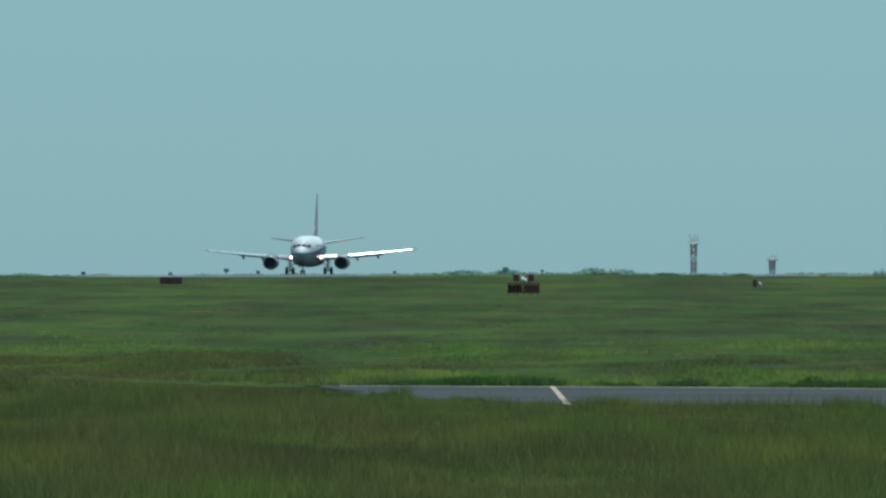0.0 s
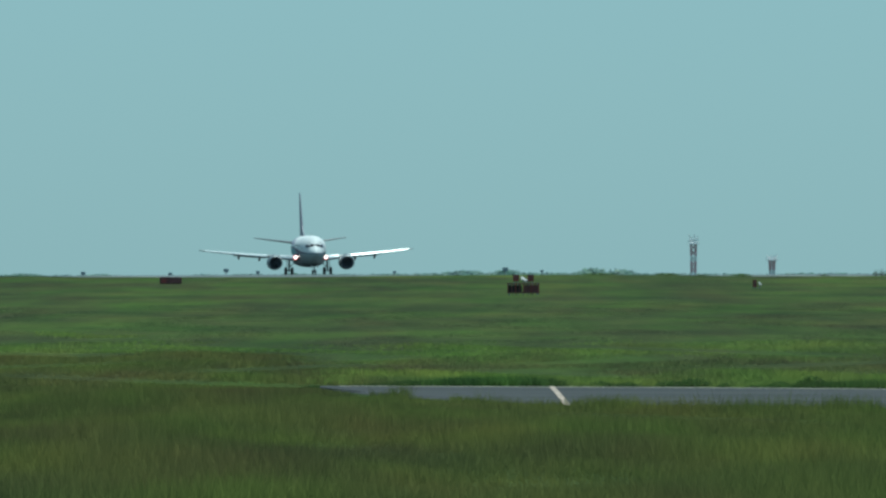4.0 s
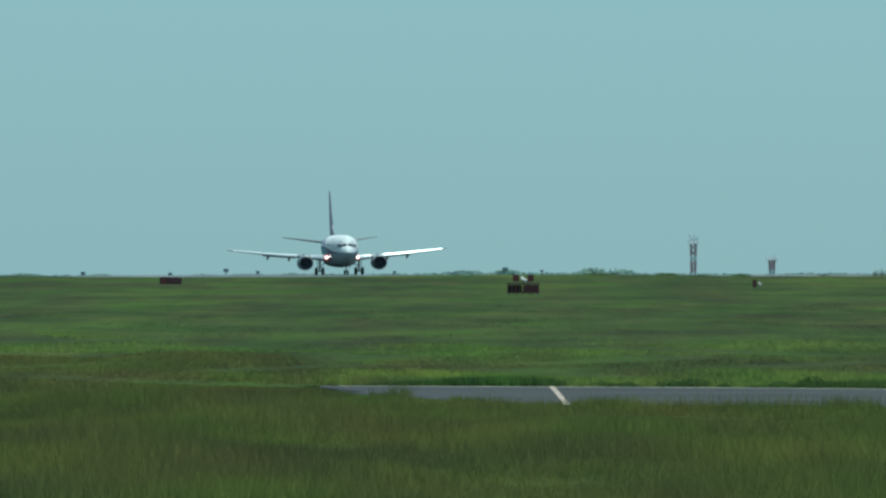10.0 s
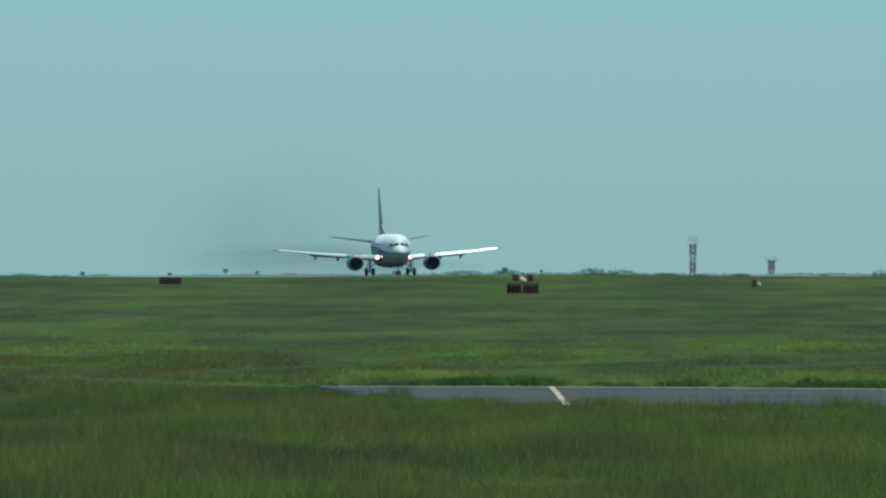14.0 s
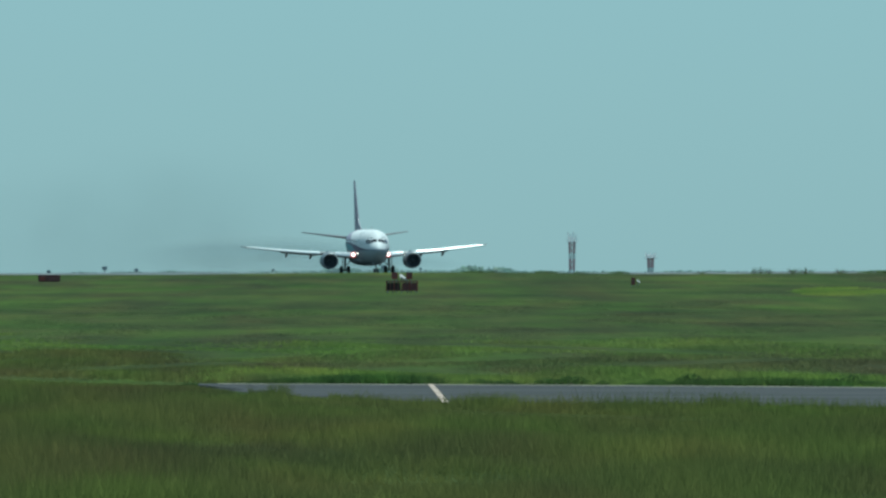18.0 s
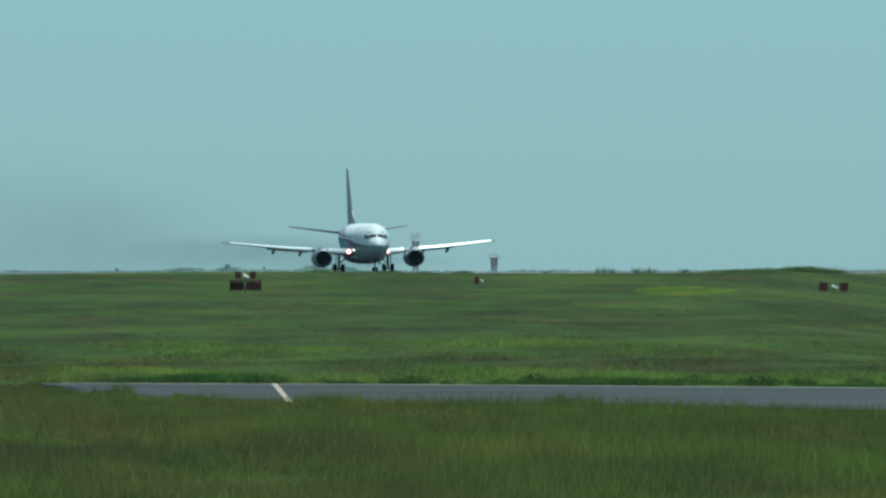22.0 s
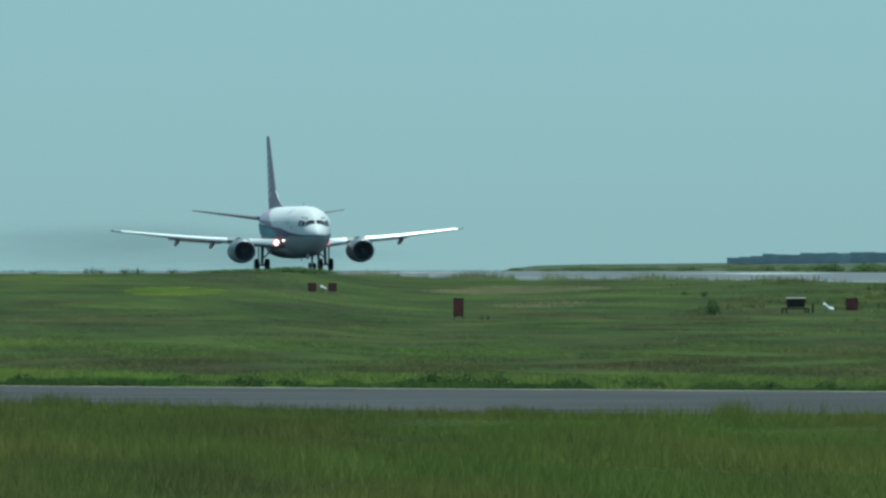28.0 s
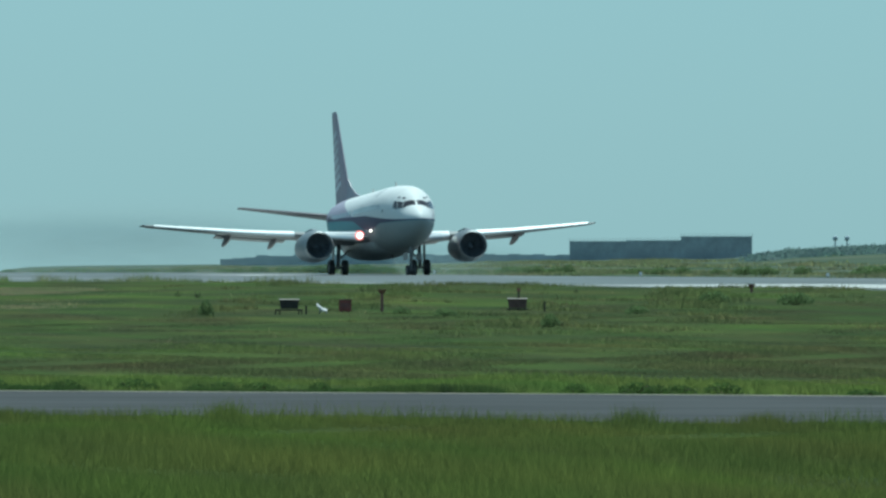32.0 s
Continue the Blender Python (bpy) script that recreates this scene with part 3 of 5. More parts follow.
def build_airliner():
    jet = tagged(new("airliner"), "white twin-engine airliner with blue stripe rolling on the runway", "airplane")
    # fuselage
    bm = bmesh.new()
    xs = sorted({s[0] for s in SECTIONS} | {x * 0.5 for x in range(-29, 29)}, reverse=True)
    loft(bm, [[hull(x, 2 * math.pi * k / 40) for k in range(40)] for x in xs])
    body = smooth(part("fuselage", bm, M_LIVERY, jet), 60)
    # belly fairing between the wings
    bm = bmesh.new()
    rings = []
    for x, w, b in [(6.4, 0.5, 1.30), (5.4, 1.45, 1.12), (3.5, 1.98, 1.02), (0.5, 2.05, 1.0), (-2.5, 1.95, 1.04), (-4.5, 1.4, 1.16), (-5.8, 0.5, 1.3)]:
        rings.append([(x, w * math.cos(a), 1.9 + (1.9 - b) * math.sin(a)) for a in [math.pi + math.pi * k / 16 for k in range(17)]])
    loft(bm, rings)
    smooth(part("belly_fairing", bm, plain("belly_grey", (0.30, 0.33, 0.34), 0.45), jet), 60)
    # cockpit panes: angle from starboard, quarter turn at the top
    q = math.pi / 2
    for side in (0, 1):
        m = (lambda a: a) if side == 0 else (lambda a: math.pi - a)
        panes = [[(13.44, m(q - 0.07)), (13.04, m(q - 0.055)), (12.80, m(0.90)), (13.14, m(0.72))],
                 [(13.08, m(0.69)), (12.76, m(0.87)), (12.34, m(0.72)), (12.62, m(0.44))],
                 [(12.56, m(0.41)), (12.29, m(0.69)), (11.92, m(0.62)), (12.04, m(0.33))],
                 [(12.66, m(1.10)), (12.52, m(1.10)), (12.40, m(0.96)), (12.54, m(0.96))],
                 [(12.30, m(0.92)), (12.16, m(0.92)), (11.98, m(0.80)), (12.12, m(0.80))]]
        for k, c in enumerate(panes):
            if side:
                c = [c[1], c[0], c[3], c[2]]
            hull_patch("cockpit_pane" if k < 3 else "eyebrow_pane", c, M_GLASS, body)
        for k in range(36):
            x = 9.6 - k * 0.51
            if 0.9 < x < 1.4:
                continue
            c = [(x, m(0.30)), (x - 0.24, m(0.30)), (x - 0.24, m(0.12)), (x, m(0.12))]
            hull_patch("cabin_window", c, M_GLASS, body, 0.006, n=1)
        for x, a0, a1, w in [(10.9, -0.42, 0.48, 0.86), (-8.6, -0.3, 0.48, 0.78), (4.2, 0.05, 0.42, 0.5)]:
            for dx in (0, w):
                c = [(x - dx, m(a1)), (x - dx - 0.03, m(a1)), (x - dx - 0.03, m(a0)), (x - dx, m(a0))]
                hull_patch("door_seam", c, M_WING, body, 0.004, n=3)
        # slanted plain bars in place of the lettering on the roof line
        for k in range(2):
            x = 8.6 - k * 0.75
            c = [(x, m(1.02)), (x - 0.3, m(1.02)), (x - 1.1, m(0.66)), (x - 0.8, m(0.66))]
            hull_patch("title_bar", c, M_WALL, body, 0.006, n=2)
    # small dark dot taken for a door window
    hull_patch("door_window_dot", [(10.5, 0.16), (10.3, 0.16), (10.3, 0.06), (10.5, 0.06)], M_GLASS, body, 0.006, n=1)
    hull_patch("nose_mark", [(13.6, math.pi - 0.25), (12.7, math.pi - 0.3), (12.7, math.pi + 0.5), (13.6, math.pi + 0.35)], M_FIN, body, 0.005, n=2)
    for side in (-1, 1):
        # wings
        w = slab("wing", WING, M_WING, jet, side)
        edge_tube("inner_slat", [(y, *wing_at(y)) for y in (1.95, 2.6, 3.3, 4.0)], w, side)
        edge_tube("outer_slat", [(y, *wing_at(y)) for y in (5.7, 7.0, 8.5, 10.0, 11.5, 13.0, 13.9)], w, side)
        # flaps drooped for take-off
        for y0, y1 in ((2.0, 4.2), (5.6, 9.9)):
            bm = bmesh.new()
            rings = []
            for y in (y0, (y0 + y1) / 2, y1):
                le, ch, th, z = wing_at(y)
                te = le - ch
                rings.append([(te + 0.5, side * y, z - 0.10), (te + 0.1, side * y, z - 0.12), (te - 0.65, side * y, z - 0.28), (te - 0.62, side * y, z - 0.31), (te + 0.1, side * y, z - 0.22), (te + 0.5, side * y, z - 0.22)])
            loft(bm, rings)
            part("flap", bm, M_WING, w)
        for y in (6.5, 9.25):
            le, ch, th, z = wing_at(y)
            bm = bmesh.new()
            rings = []
            for s, r in [(0.3, 0.02), (0.0, 0.12), (-0.8, 0.2), (-1.7, 0.2), (-2.6, 0.13), (-3.2, 0.02)]:
                drop = -0.20 - max(0, -s) * 0.16
                rings.append([(le - ch * 0.45 + s, side * y + 0.7 * r * math.cos(a), z + drop + 1.25 * r * math.sin(a)) for a in [2 * math.pi * k / 10 for k in range(10)]])
            loft(bm, rings)
            smooth(part("flap_track_fairing", bm, M_FAIRING, w), 60)
        bm = bmesh.new()
        rod(bm, (-3.0, side * 14.46, 3.40), (-4.4, side * 14.5, 3.41), 0.05, 0.03, 8)
        part("wingtip_cap", bm, M_BLACK, w)
        # tailplane
        slab("tailplane", [(0.3, -11.0, 3.9, 0.1, 4.26), (1.0, -11.4, 3.45, 0.1, 4.34), (6.2, -14.4, 1.35, 0.09, 5.02), (6.35, -14.65, 1.0, 0.06, 5.04)], plain("tailplane_grey", (0.14, 0.13, 0.15), 0.4, vary=0.1), jet, side)
        # engine
        ex, ey, ez = 6.2, side * 4.88, 1.62
        bm = bmesh.new()
        turned(bm, [(-0.02, 0.87), (-0.35, 0.96), (-0.9, 1.03), (-1.7, 1.06), (-2.6, 1.03), (-3.7, 0.93), (-4.3, 0.84), (-4.3, 0.77), (-3.5, 0.75)], 36, "x", (ex, ey, ez), 0.9)
        nac = smooth(part("engine", bm, M_NACELLE, jet), 50)
        bm = bmesh.new()
        turned(bm, [(-0.30, 0.955), (-0.10, 0.92), (0.0, 0.88), (0.03, 0.85), (0.0, 0.82), (-0.12, 0.80), (-0.3, 0.785)], 36, "x", (ex, ey, ez), 0.92)
        smooth(part("inlet_lip", bm, M_LIP, nac, "polished metal inlet lip"), 70)
        bm = bmesh.new()
        turned(bm, [(-0.28, 0.787), (-0.9, 0.785), (-1.25, 0.785), (-1.26, 0.05)], 32, "x", (ex, ey, ez), 0.94)
        smooth(part("inlet_duct", bm, M_DARK, nac), 40)
        for k in range(18):
            a = 2 * math.pi * k / 18
            bm = bmesh.new()
            c, s = math.cos(a), math.sin(a)
            ring = []
            for r, tw in ((0.22, 0.10), (0.74, 0.05)):
                px, py = -s * 0.07, c * 0.07
                ring.append([(ex - 1.02 + tw, ey + c * r - px, ez + (s * r - py)), (ex - 1.12 - tw * 0.2, ey + c * r + px, ez + (s * r + py)), (ex - 1.14 - tw * 0.2, ey + c * r + px, ez + (s * r + py))])
            loft(bm, ring)
            part("fan_blade", bm, M_FAN, nac)
        bm = bmesh.new()
        turned(bm, [(-0.68, 0.01), (-0.75, 0.08), (-0.95, 0.18), (-1.15, 0.24), (-1.2, 0.02)], 16, "x", (ex, ey, ez))
        smooth(part("spinner", bm, M_FAN, nac), 50)
        bm = bmesh.new()
        turned(bm, [(-3.3, 0.62), (-4.2, 0.56), (-4.7, 0.46), (-4.72, 0.40), (-5.1, 0.22), (-5.5, 0.03)], 20, "x", (ex, ey, ez))
        smooth(part("exhaust_cone", bm, M_FAN, nac), 40)
        bm = bmesh.new()
        loft(bm, [[(x, ey + w, z) for w, z in ((-hw, z0), (hw, z0), (hw * 0.8, z1), (-hw * 0.8, z1))] for x, hw, z0, z1 in ((5.0, 0.05, 2.46, 2.62), (3.9, 0.2, 2.3, 2.8), (2.2, 0.24, 2.1, 2.7), (-0.2, 0.14, 1.95, 2.35), (-1.6, 0.04, 2.1, 2.25))])
        part("pylon", bm, M_NACELLE, nac)
        # main gear
        bm = bmesh.new()
        rod(bm, (0, side * 2.62, 0.51), (0.05, side * 2.56, 2.1), 0.11, 0.14)
        rod(bm, (0, side * 2.1, 0.51), (0, side * 3.14, 0.51), 0.08)
        rod(bm, (0.05, side * 2.5, 1.1), (0.05, side * 1.5, 1.95), 0.06)
        rod(bm, (-0.25, side * 2.62, 0.75), (-0.1, side * 2.6, 1.5), 0.05)
        gear = smooth(part("main_gear", bm, M_STRUT, jet), 40)
        for dy in (-0.43, 0.43):
            wheel(gear, (0, side * 2.62 + dy, 0.51), 0.51, 0.38)
        bm = bmesh.new()
        box(bm, (0.7, 0.04, 1.0), (0.0, side * 2.9, 1.45), 0.01)
        part("gear_door", bm, M_WING, gear)
        # lights at the wing root and beside the nose
        bm = bmesh.new()
        turned(bm, [(0.12, 0.01), (0.10, 0.1), (0.06, 0.17), (0.02, 0.19)], 16, "x", (4.66, side * 2.04, 2.34))
        lamp = smooth(part("landing_light", bm, M_LAMP, jet, "bright reddish-white landing light"), 60)
        # ring made to glow as the glare round the lamp, no lamp itself
        bm = bmesh.new()
        turned(bm, [(0.07, 0.18), (0.08, 0.25), (0.02, 0.30), (-0.25, 0.2), (-0.25, 0.02)], 16, "x", (4.64, side * 2.04, 2.34))
        smooth(part("halo_ring", bm, M_LAMP_HALO, lamp, "red glowing ring in place of the lamp's glare"), 60)
        bm = bmesh.new()
        turned(bm, [(0.05, 0.01), (0.03, 0.05), (-0.02, 0.065), (-0.12, 0.05)], 12, "x", (7.3, side * 1.82, 2.50))
        smooth(part("turnoff_light", bm, M_LAMP2, jet, "small bright runway turn-off light"), 60)
    # fin with its dorsal fillet
    fin = slab("fin", [(4.9, -9.5, 5.5, 0.085, 0), (5.6, -10.05, 5.05, 0.085, 0), (10.9, -14.2, 1.85, 0.08, 0), (11.15, -14.55, 1.4, 0.05, 0)], M_FIN, jet, 1, True)
    bm = bmesh.new()
    loft(bm, [[(x, -w, 5.1), (x, w, 5.1), (x, 0.04, z), (x, -0.04, z)] for x, w, z in ((-5.6, 0.03, 5.28), (-7.6, 0.10, 5.55), (-9.3, 0.16, 6.05), (-10.4, 0.2, 6.6))])
    part("dorsal_fin", bm, M_TAIL, fin)
    # slanted plain shapes in place of the mark on the fin
    for side in (-1, 1):
        for k in range(7):
            z = 6.0 + 0.55 * k
            te, le = -14.95 - (z - 4.9) * 0.175, -9.5 - (z - 4.9) * 0.78
            mid = te + 0.58 * (le - te)
            thick = 0.040 * (le - te)
            ring = [(te + 0.12, 0.02, z - 0.12), (te + 0.10, 0.02, z + 0.22), (mid, thick, z + 0.62), (mid + 0.1, thick, z + 0.32)]
            bm = bmesh.new()
            loft(bm, [[(px, side * py * 0.5, pz) for px, py, pz in ring], [(px, side * (py + 0.012), pz) for px, py, pz in ring]])
            part("fin_mark", bm, M_MARK, fin)
    # nose gear
    bm = bmesh.new()
    rod(bm, (11.07, 0, 0.34), (11.05, 0, 2.3), 0.075, 0.09)
    rod(bm, (11.07, -0.3, 0.34), (11.07, 0.3, 0.34), 0.05)
    rod(bm, (11.1, 0, 0.9), (11.9, 0, 1.5), 0.05)
    gear = smooth(part("nose_gear", bm, M_STRUT, jet), 40)
    for dy in (-0.2, 0.2):
        wheel(gear, (11.07, dy, 0.34), 0.34, 0.2)
    for side in (-1, 1):
        bm = bmesh.new()
        box(bm, (1.5, 0.03, 0.45), (11.6, side * 0.42, 1.2), 0.01)
        part("gear_door", bm, M_WING, gear)
    bm = bmesh.new()
    turned(bm, [(0.06, 0.01), (0.03, 0.09), (-0.06, 0.1), (-0.12, 0.05)], 12, "x", (11.25, 0, 1.15))
    part("taxi_light", bm, M_PALE, gear)
    # aerials and probes
    for x, z, h in ((6.5, 5.26, 0.35), (-1.5, 5.26, 0.3)):
        bm = bmesh.new()
        loft(bm, [[(x + 0.2, -0.02, z), (x + 0.2, 0.02, z), (x - 0.25, 0.02, z), (x - 0.25, -0.02, z)], [(x - 0.1, -0.01, z + h), (x - 0.1, 0.01, z + h), (x - 0.3, 0.01, z + h), (x - 0.3, -0.01, z + h)]])
        part("aerial", bm, M_PALE, body)
    bm = bmesh.new()
    loft(bm, [[(5.0, -0.02, 1.26), (5.0, 0.02, 1.26), (4.6, 0.02, 1.26), (4.6, -0.02, 1.26)], [(4.75, -0.01, 0.8), (4.75, 0.01, 0.8), (4.6, 0.01, 0.8), (4.6, -0.01, 0.8)]])
    part("belly_aerial", bm, M_BLACK, body)
    return jet


airliner = build_airliner()


# ======== things on the airfield ========
def stand(name, label, category, u, level, group="", face=0.0):
    """A top-level thing's Empty on the ground at that bearing and level."""
    d, x, y, z = footing(u, level)
    ob = tagged(new(name), label, category, group)
    ob.matrix_world = pose(x, y, z, 0, 0, -math.degrees((u - 784) / LENS) + face)
    return ob, d / LENS


def lamp_unit(parent, at, s, w, h, material=None):
    """One approach light box: housing, hood and lens, w wide and h high."""
    bm = bmesh.new()
    box(bm, (w, w * 1.3, h), (at[0], at[1], at[2] + h / 2), 0.06 * w)
    unit = part("light_box", bm, material or M_ORANGE, parent)
    bm = bmesh.new()
    box(bm, (w * 1.12, w * 1.5, h * 0.1), (at[0], at[1], at[2] + h * 1.02), 0.02 * w)
    part("hood", bm, M_MAROON, unit)
    bm = bmesh.new()
    box(bm, (w * 0.7, 0.02, h * 0.4), (at[0], at[1] - w * 0.66, at[2] + h * 0.55), 0.004)
    part("lens_pane", bm, M_MAROON, unit)
    return unit


def legs(parent, spots, h, r=0.018):
    for x, y in spots:
        bm = bmesh.new()
        rod(bm, (x, y, -0.1), (x, y, h), r, n=8)
        part("leg", bm, M_STEEL, parent)


def approach_light(u, level, width, height, label, twin=True, base=None, shield=1.0):
    """Light boxes side by side with a white hood between them."""
    ob, m = stand("approach_light", label, "airfield light", u, level, "precision approach lights")
    w, h = width * m, height * m
    lift = (base or 0) * m
    if base:
        for x, wide, mat in ((-0.42, 0.70, M_BLACK), (0.40, 0.74, M_MAROON)):
            bm = bmesh.new()
            box(bm, (w * wide, 0.5, lift * 0.62), (w * x, 0, lift * 0.52), 0.02)
            part("plinth", bm, mat, ob, "dark base box" if x < 0 else "maroon base box")
        for z in (0.22, 0.94):
            bm = bmesh.new()
            box(bm, (w * 1.6, 0.05, lift * 0.09), (0, -0.32, lift * z), 0.006)
            part("rail", bm, M_MAROON, ob)
        for k in range(9):
            bm = bmesh.new()
            box(bm, (0.035, 0.04, lift * 0.78), ((k - 4) * w * 0.19, -0.34, lift * 0.58), 0.006)
            part("slat", bm, M_MAROON if k % 2 else M_ORANGE, ob)
        legs(ob, [(-w * 0.7, -0.2), (w * 0.7, -0.2), (-w * 0.7, 0.2), (w * 0.7, 0.2)], lift)
    ends = (-1, 1) if twin else (-1,)
    for k in ends:
        lamp_unit(ob, (k * w * 0.36, 0, lift + 0.06), m, w * 0.30, h)
        legs(ob, [(k * w * 0.36 - 0.06, 0), (k * w * 0.36 + 0.06, 0)], lift + 0.08)
    bm = bmesh.new()
    rows = [[(-w * 0.12, h), (-w * 0.04, h * 1.05), (w * 0.24, h * 0.4), (w * 0.18, h * 0.3)], [(-w * 0.10, h * 0.55), (-w * 0.03, h * 0.6), (w * 0.24, h * 0.1), (w * 0.18, h * 0.05)]]
    loft(bm, [[(px * shield, y, lift + (pz if shield == 1.0 else 0.45 * h + pz * 0.5) ) for px, pz in row] for row, y in zip(rows, (0.2, -0.2))])
    part("glare_shield", bm, M_PALE, ob, "white slanted glare shield")
    legs(ob, [(0.0, 0.0)], lift + h * 0.5)
    return ob


approach_light(925, 523, 36, 11, "red approach light boxes on a maroon slatted base in the meadow", base=22)
approach_light(1343, 511, 24, 12, "single red light box with white shield standing in grass", twin=False, shield=0.6)
approach_light(1966, 523, 50, 14, "pair of red light boxes with pale shield in the grass", shield=0.62)


def low_box(u, level, width, height, label):
    ob, m = stand("equipment_box", label, "box", u, level)
    w, h = width * m, height * m
    bm = bmesh.new()
    box(bm, (w, 0.7, h), (0, 0, h / 2), 0.03)
    part("body", bm, M_MAROON, ob)
    bm = bmesh.new()
    box(bm, (w * 1.04, 0.76, 0.04), (0, 0, h + 0.015), 0.01)
    part("lid", bm, M_MAROON, ob)
    for k in (-1, 0, 1):
        bm = bmesh.new()
        box(bm, (w * 0.26, 0.03, h * 0.6), (k * w * 0.31, -0.36, h * 0.5), 0.006)
        part("panel", bm, M_ORANGE if k < 0 else M_MAROON, ob)


low_box(301, 503, 39, 11, "low long maroon equipment box in the meadow")

# the tall red cabinet on splayed legs
ob, m = stand("cabinet", "upright dark red metal cabinet on short splayed steel legs", "cabinet", 2207, 570.5)
bm = bmesh.new()
box(bm, (18 * m, 15 * m, 31 * m), (0, 0, 21.5 * m), 0.02)
cabinet = part("body", bm, M_MAROON, ob)
bm = bmesh.new()
box(bm, (14 * m, 0.02, 26 * m), (0, -7.8 * m, 21 * m), 0.006)
door = part("door", bm, M_ORANGE, cabinet)
bm = bmesh.new()
box(bm, (0.02, 0.03, 0.1), (5 * m, -8.7 * m, 21 * m), 0.005)
part("handle", bm, M_BLACK, door)
bm = bmesh.new()
box(bm, (20 * m, 17 * m, 2 * m), (0, 0, 37.6 * m), 0.008)
part("roof", bm, M_MAROON, cabinet)
for sx in (-1, 1):
    for sy in (-1, 1):
        bm = bmesh.new()
        rod(bm, (sx * 10 * m, sy * 8 * m, -0.06), (sx * 5.5 * m, sy * 5 * m, 8 * m), 0.02, n=8)
        part("leg", bm, M_MAROON, ob)


def light_bench(u, level, label, paint, low=False):
    """A box with a sloping cream lid on a low steel frame; the low one has a post behind it."""
    ob, m = stand("transformer_box", label, "equipment box", u, level, "runway equipment boxes")
    z0, z1, half = (5, 20, 17) if low else (10, 25, 17)
    bm = bmesh.new()
    loft(bm, [[(x * m, y * m, z0 * m), (half * m, y * m, z1 * m), (-half * m, y * m, z1 * m), (-x * m, y * m, z0 * m)] for x, y in ((half - 1.5, -12), (half - 1.5, 12))])
    body = part("body", bm, paint, ob)
    for x in (-0.5, 0.5):     # shallow doors in the front
        bm = bmesh.new()
        box(bm, (half * 0.9 * m, 0.02, (z1 - z0) * 0.62 * m), (x * half * m, -12.4 * m, (z0 + z1) / 2 * m), 0.005)
        part("door", bm, paint, body)
    bm = bmesh.new()
    loft(bm, [[(x * 18 * m, y * m, (z1 + z) * m) for y, z in ((-14, 0), (-14, 1.0), (14, 2.6), (14, 0))] for x in (-1, 1)])
    part("lid", bm, M_BEIGE, body, "cream-coloured sloping lid")
    bm = bmesh.new()
    reach = 18 if low else 24
    for y in (-13, 13):
        rod(bm, (-reach * m, y * m, (z0 - 2) * m), (reach * m, y * m, (z0 - 2) * m), 0.022, n=8)
    for x in (-16, 16):
        rod(bm, (x * m, -13 * m, (z0 - 2) * m), (x * m, 13 * m, (z0 - 2) * m), 0.02, n=8)
    part("frame", bm, M_BLACK, ob)
    for x in (-14, 14) if low else (-24, -17, 17, 22):
        for y in (-13, 13):
            bm = bmesh.new()
            rod(bm, (x * m, y * m, -0.1), (x * m, y * m, (z0 - 1) * m), 0.022, n=8)
            part("leg", bm, M_BLACK, ob)
    if low:
        bm = bmesh.new()
        rod(bm, (2 * m, 17 * m, -0.1), (2 * m, 17 * m, 38 * m), 0.032, n=8)
        post = part("post", bm, M_BLACK, ob)
        bm = bmesh.new()
        rod(bm, (2 * m, 17 * m, 34 * m), (2 * m, 17 * m, 40 * m), 0.05, 0.075, n=10)
        part("lamp_head", bm, M_MAROON, post)
    return ob


light_bench(2804, 558.5, "dark equipment box with cream lid on a steel frame", M_BLACK)
light_bench(3208, 552, "low brown equipment box with cream lid before a dark lamp post", M_RUST, True)

ob, m = stand("light_box", "square red-brown light box standing in grass", "airfield light", 2903, 555.5, "precision approach lights")
lamp_unit(ob, (0, 0, 2 * m), m, 22 * m, 20 * m)
legs(ob, [(-6 * m, 0), (6 * m, 0)], 4 * m)
for k in range(4):
    bm = bmesh.new()
    box(bm, (2.2 * m, 0.03, 15 * m), ((k - 1.5) * 5.2 * m, -14.8 * m, 12 * m), 0.004)
    part("slat", bm, M_MAROON, ob)

ob, m = stand("glare_shield", "white slanted glare shield lying in the grass", "shield", 2862, 557.5)
bm = bmesh.new()
loft(bm, [[(-10 * m, 0.2, 18 * m), (-8 * m, 0.2, 18.5 * m), (1 * m, 0.2, 11 * m), (9 * m, 0.2, 9 * m), (9 * m, 0.2, 7 * m), (-3 * m, 0.2, 9 * m)],
          [(-9 * m, -0.2, 13 * m), (-7 * m, -0.2, 13.5 * m), (1 * m, -0.2, 7 * m), (9 * m, -0.2, 5 * m), (9 * m, -0.2, 3 * m), (-3 * m, -0.2, 5 * m)]])
part("shield", bm, M_PALE, ob)
legs(ob, [(-4 * m, 0), (8 * m, 0)], 6 * m)


def marker_post(u, level, height, head):
    ob, m = stand("marker_light", "slim dark post with a small lamp head" if head else "short slim dark marker post", "marker", u, level, "marker posts")
    bm = bmesh.new()
    rod(bm, (0, 0, -0.1), (0, 0, height * m), 0.05 if head else 0.03, n=8)
    part("post", bm, M_MAROON if head else M_BLACK, ob)
    if head:
        bm = bmesh.new()
        rod(bm, (0, 0, (height - 4) * m), (0, 0, (height + 3) * m), 0.07, 0.15, n=12)
        part("lamp_head", bm, M_MAROON, ob)


for u, level, h, head in [(2968, 553.5, 36, True), (2834, 558.5, 16, False), (3256, 553.5, 18, False), (3622, 520, 12, True)]:
    marker_post(u, level, h, head)


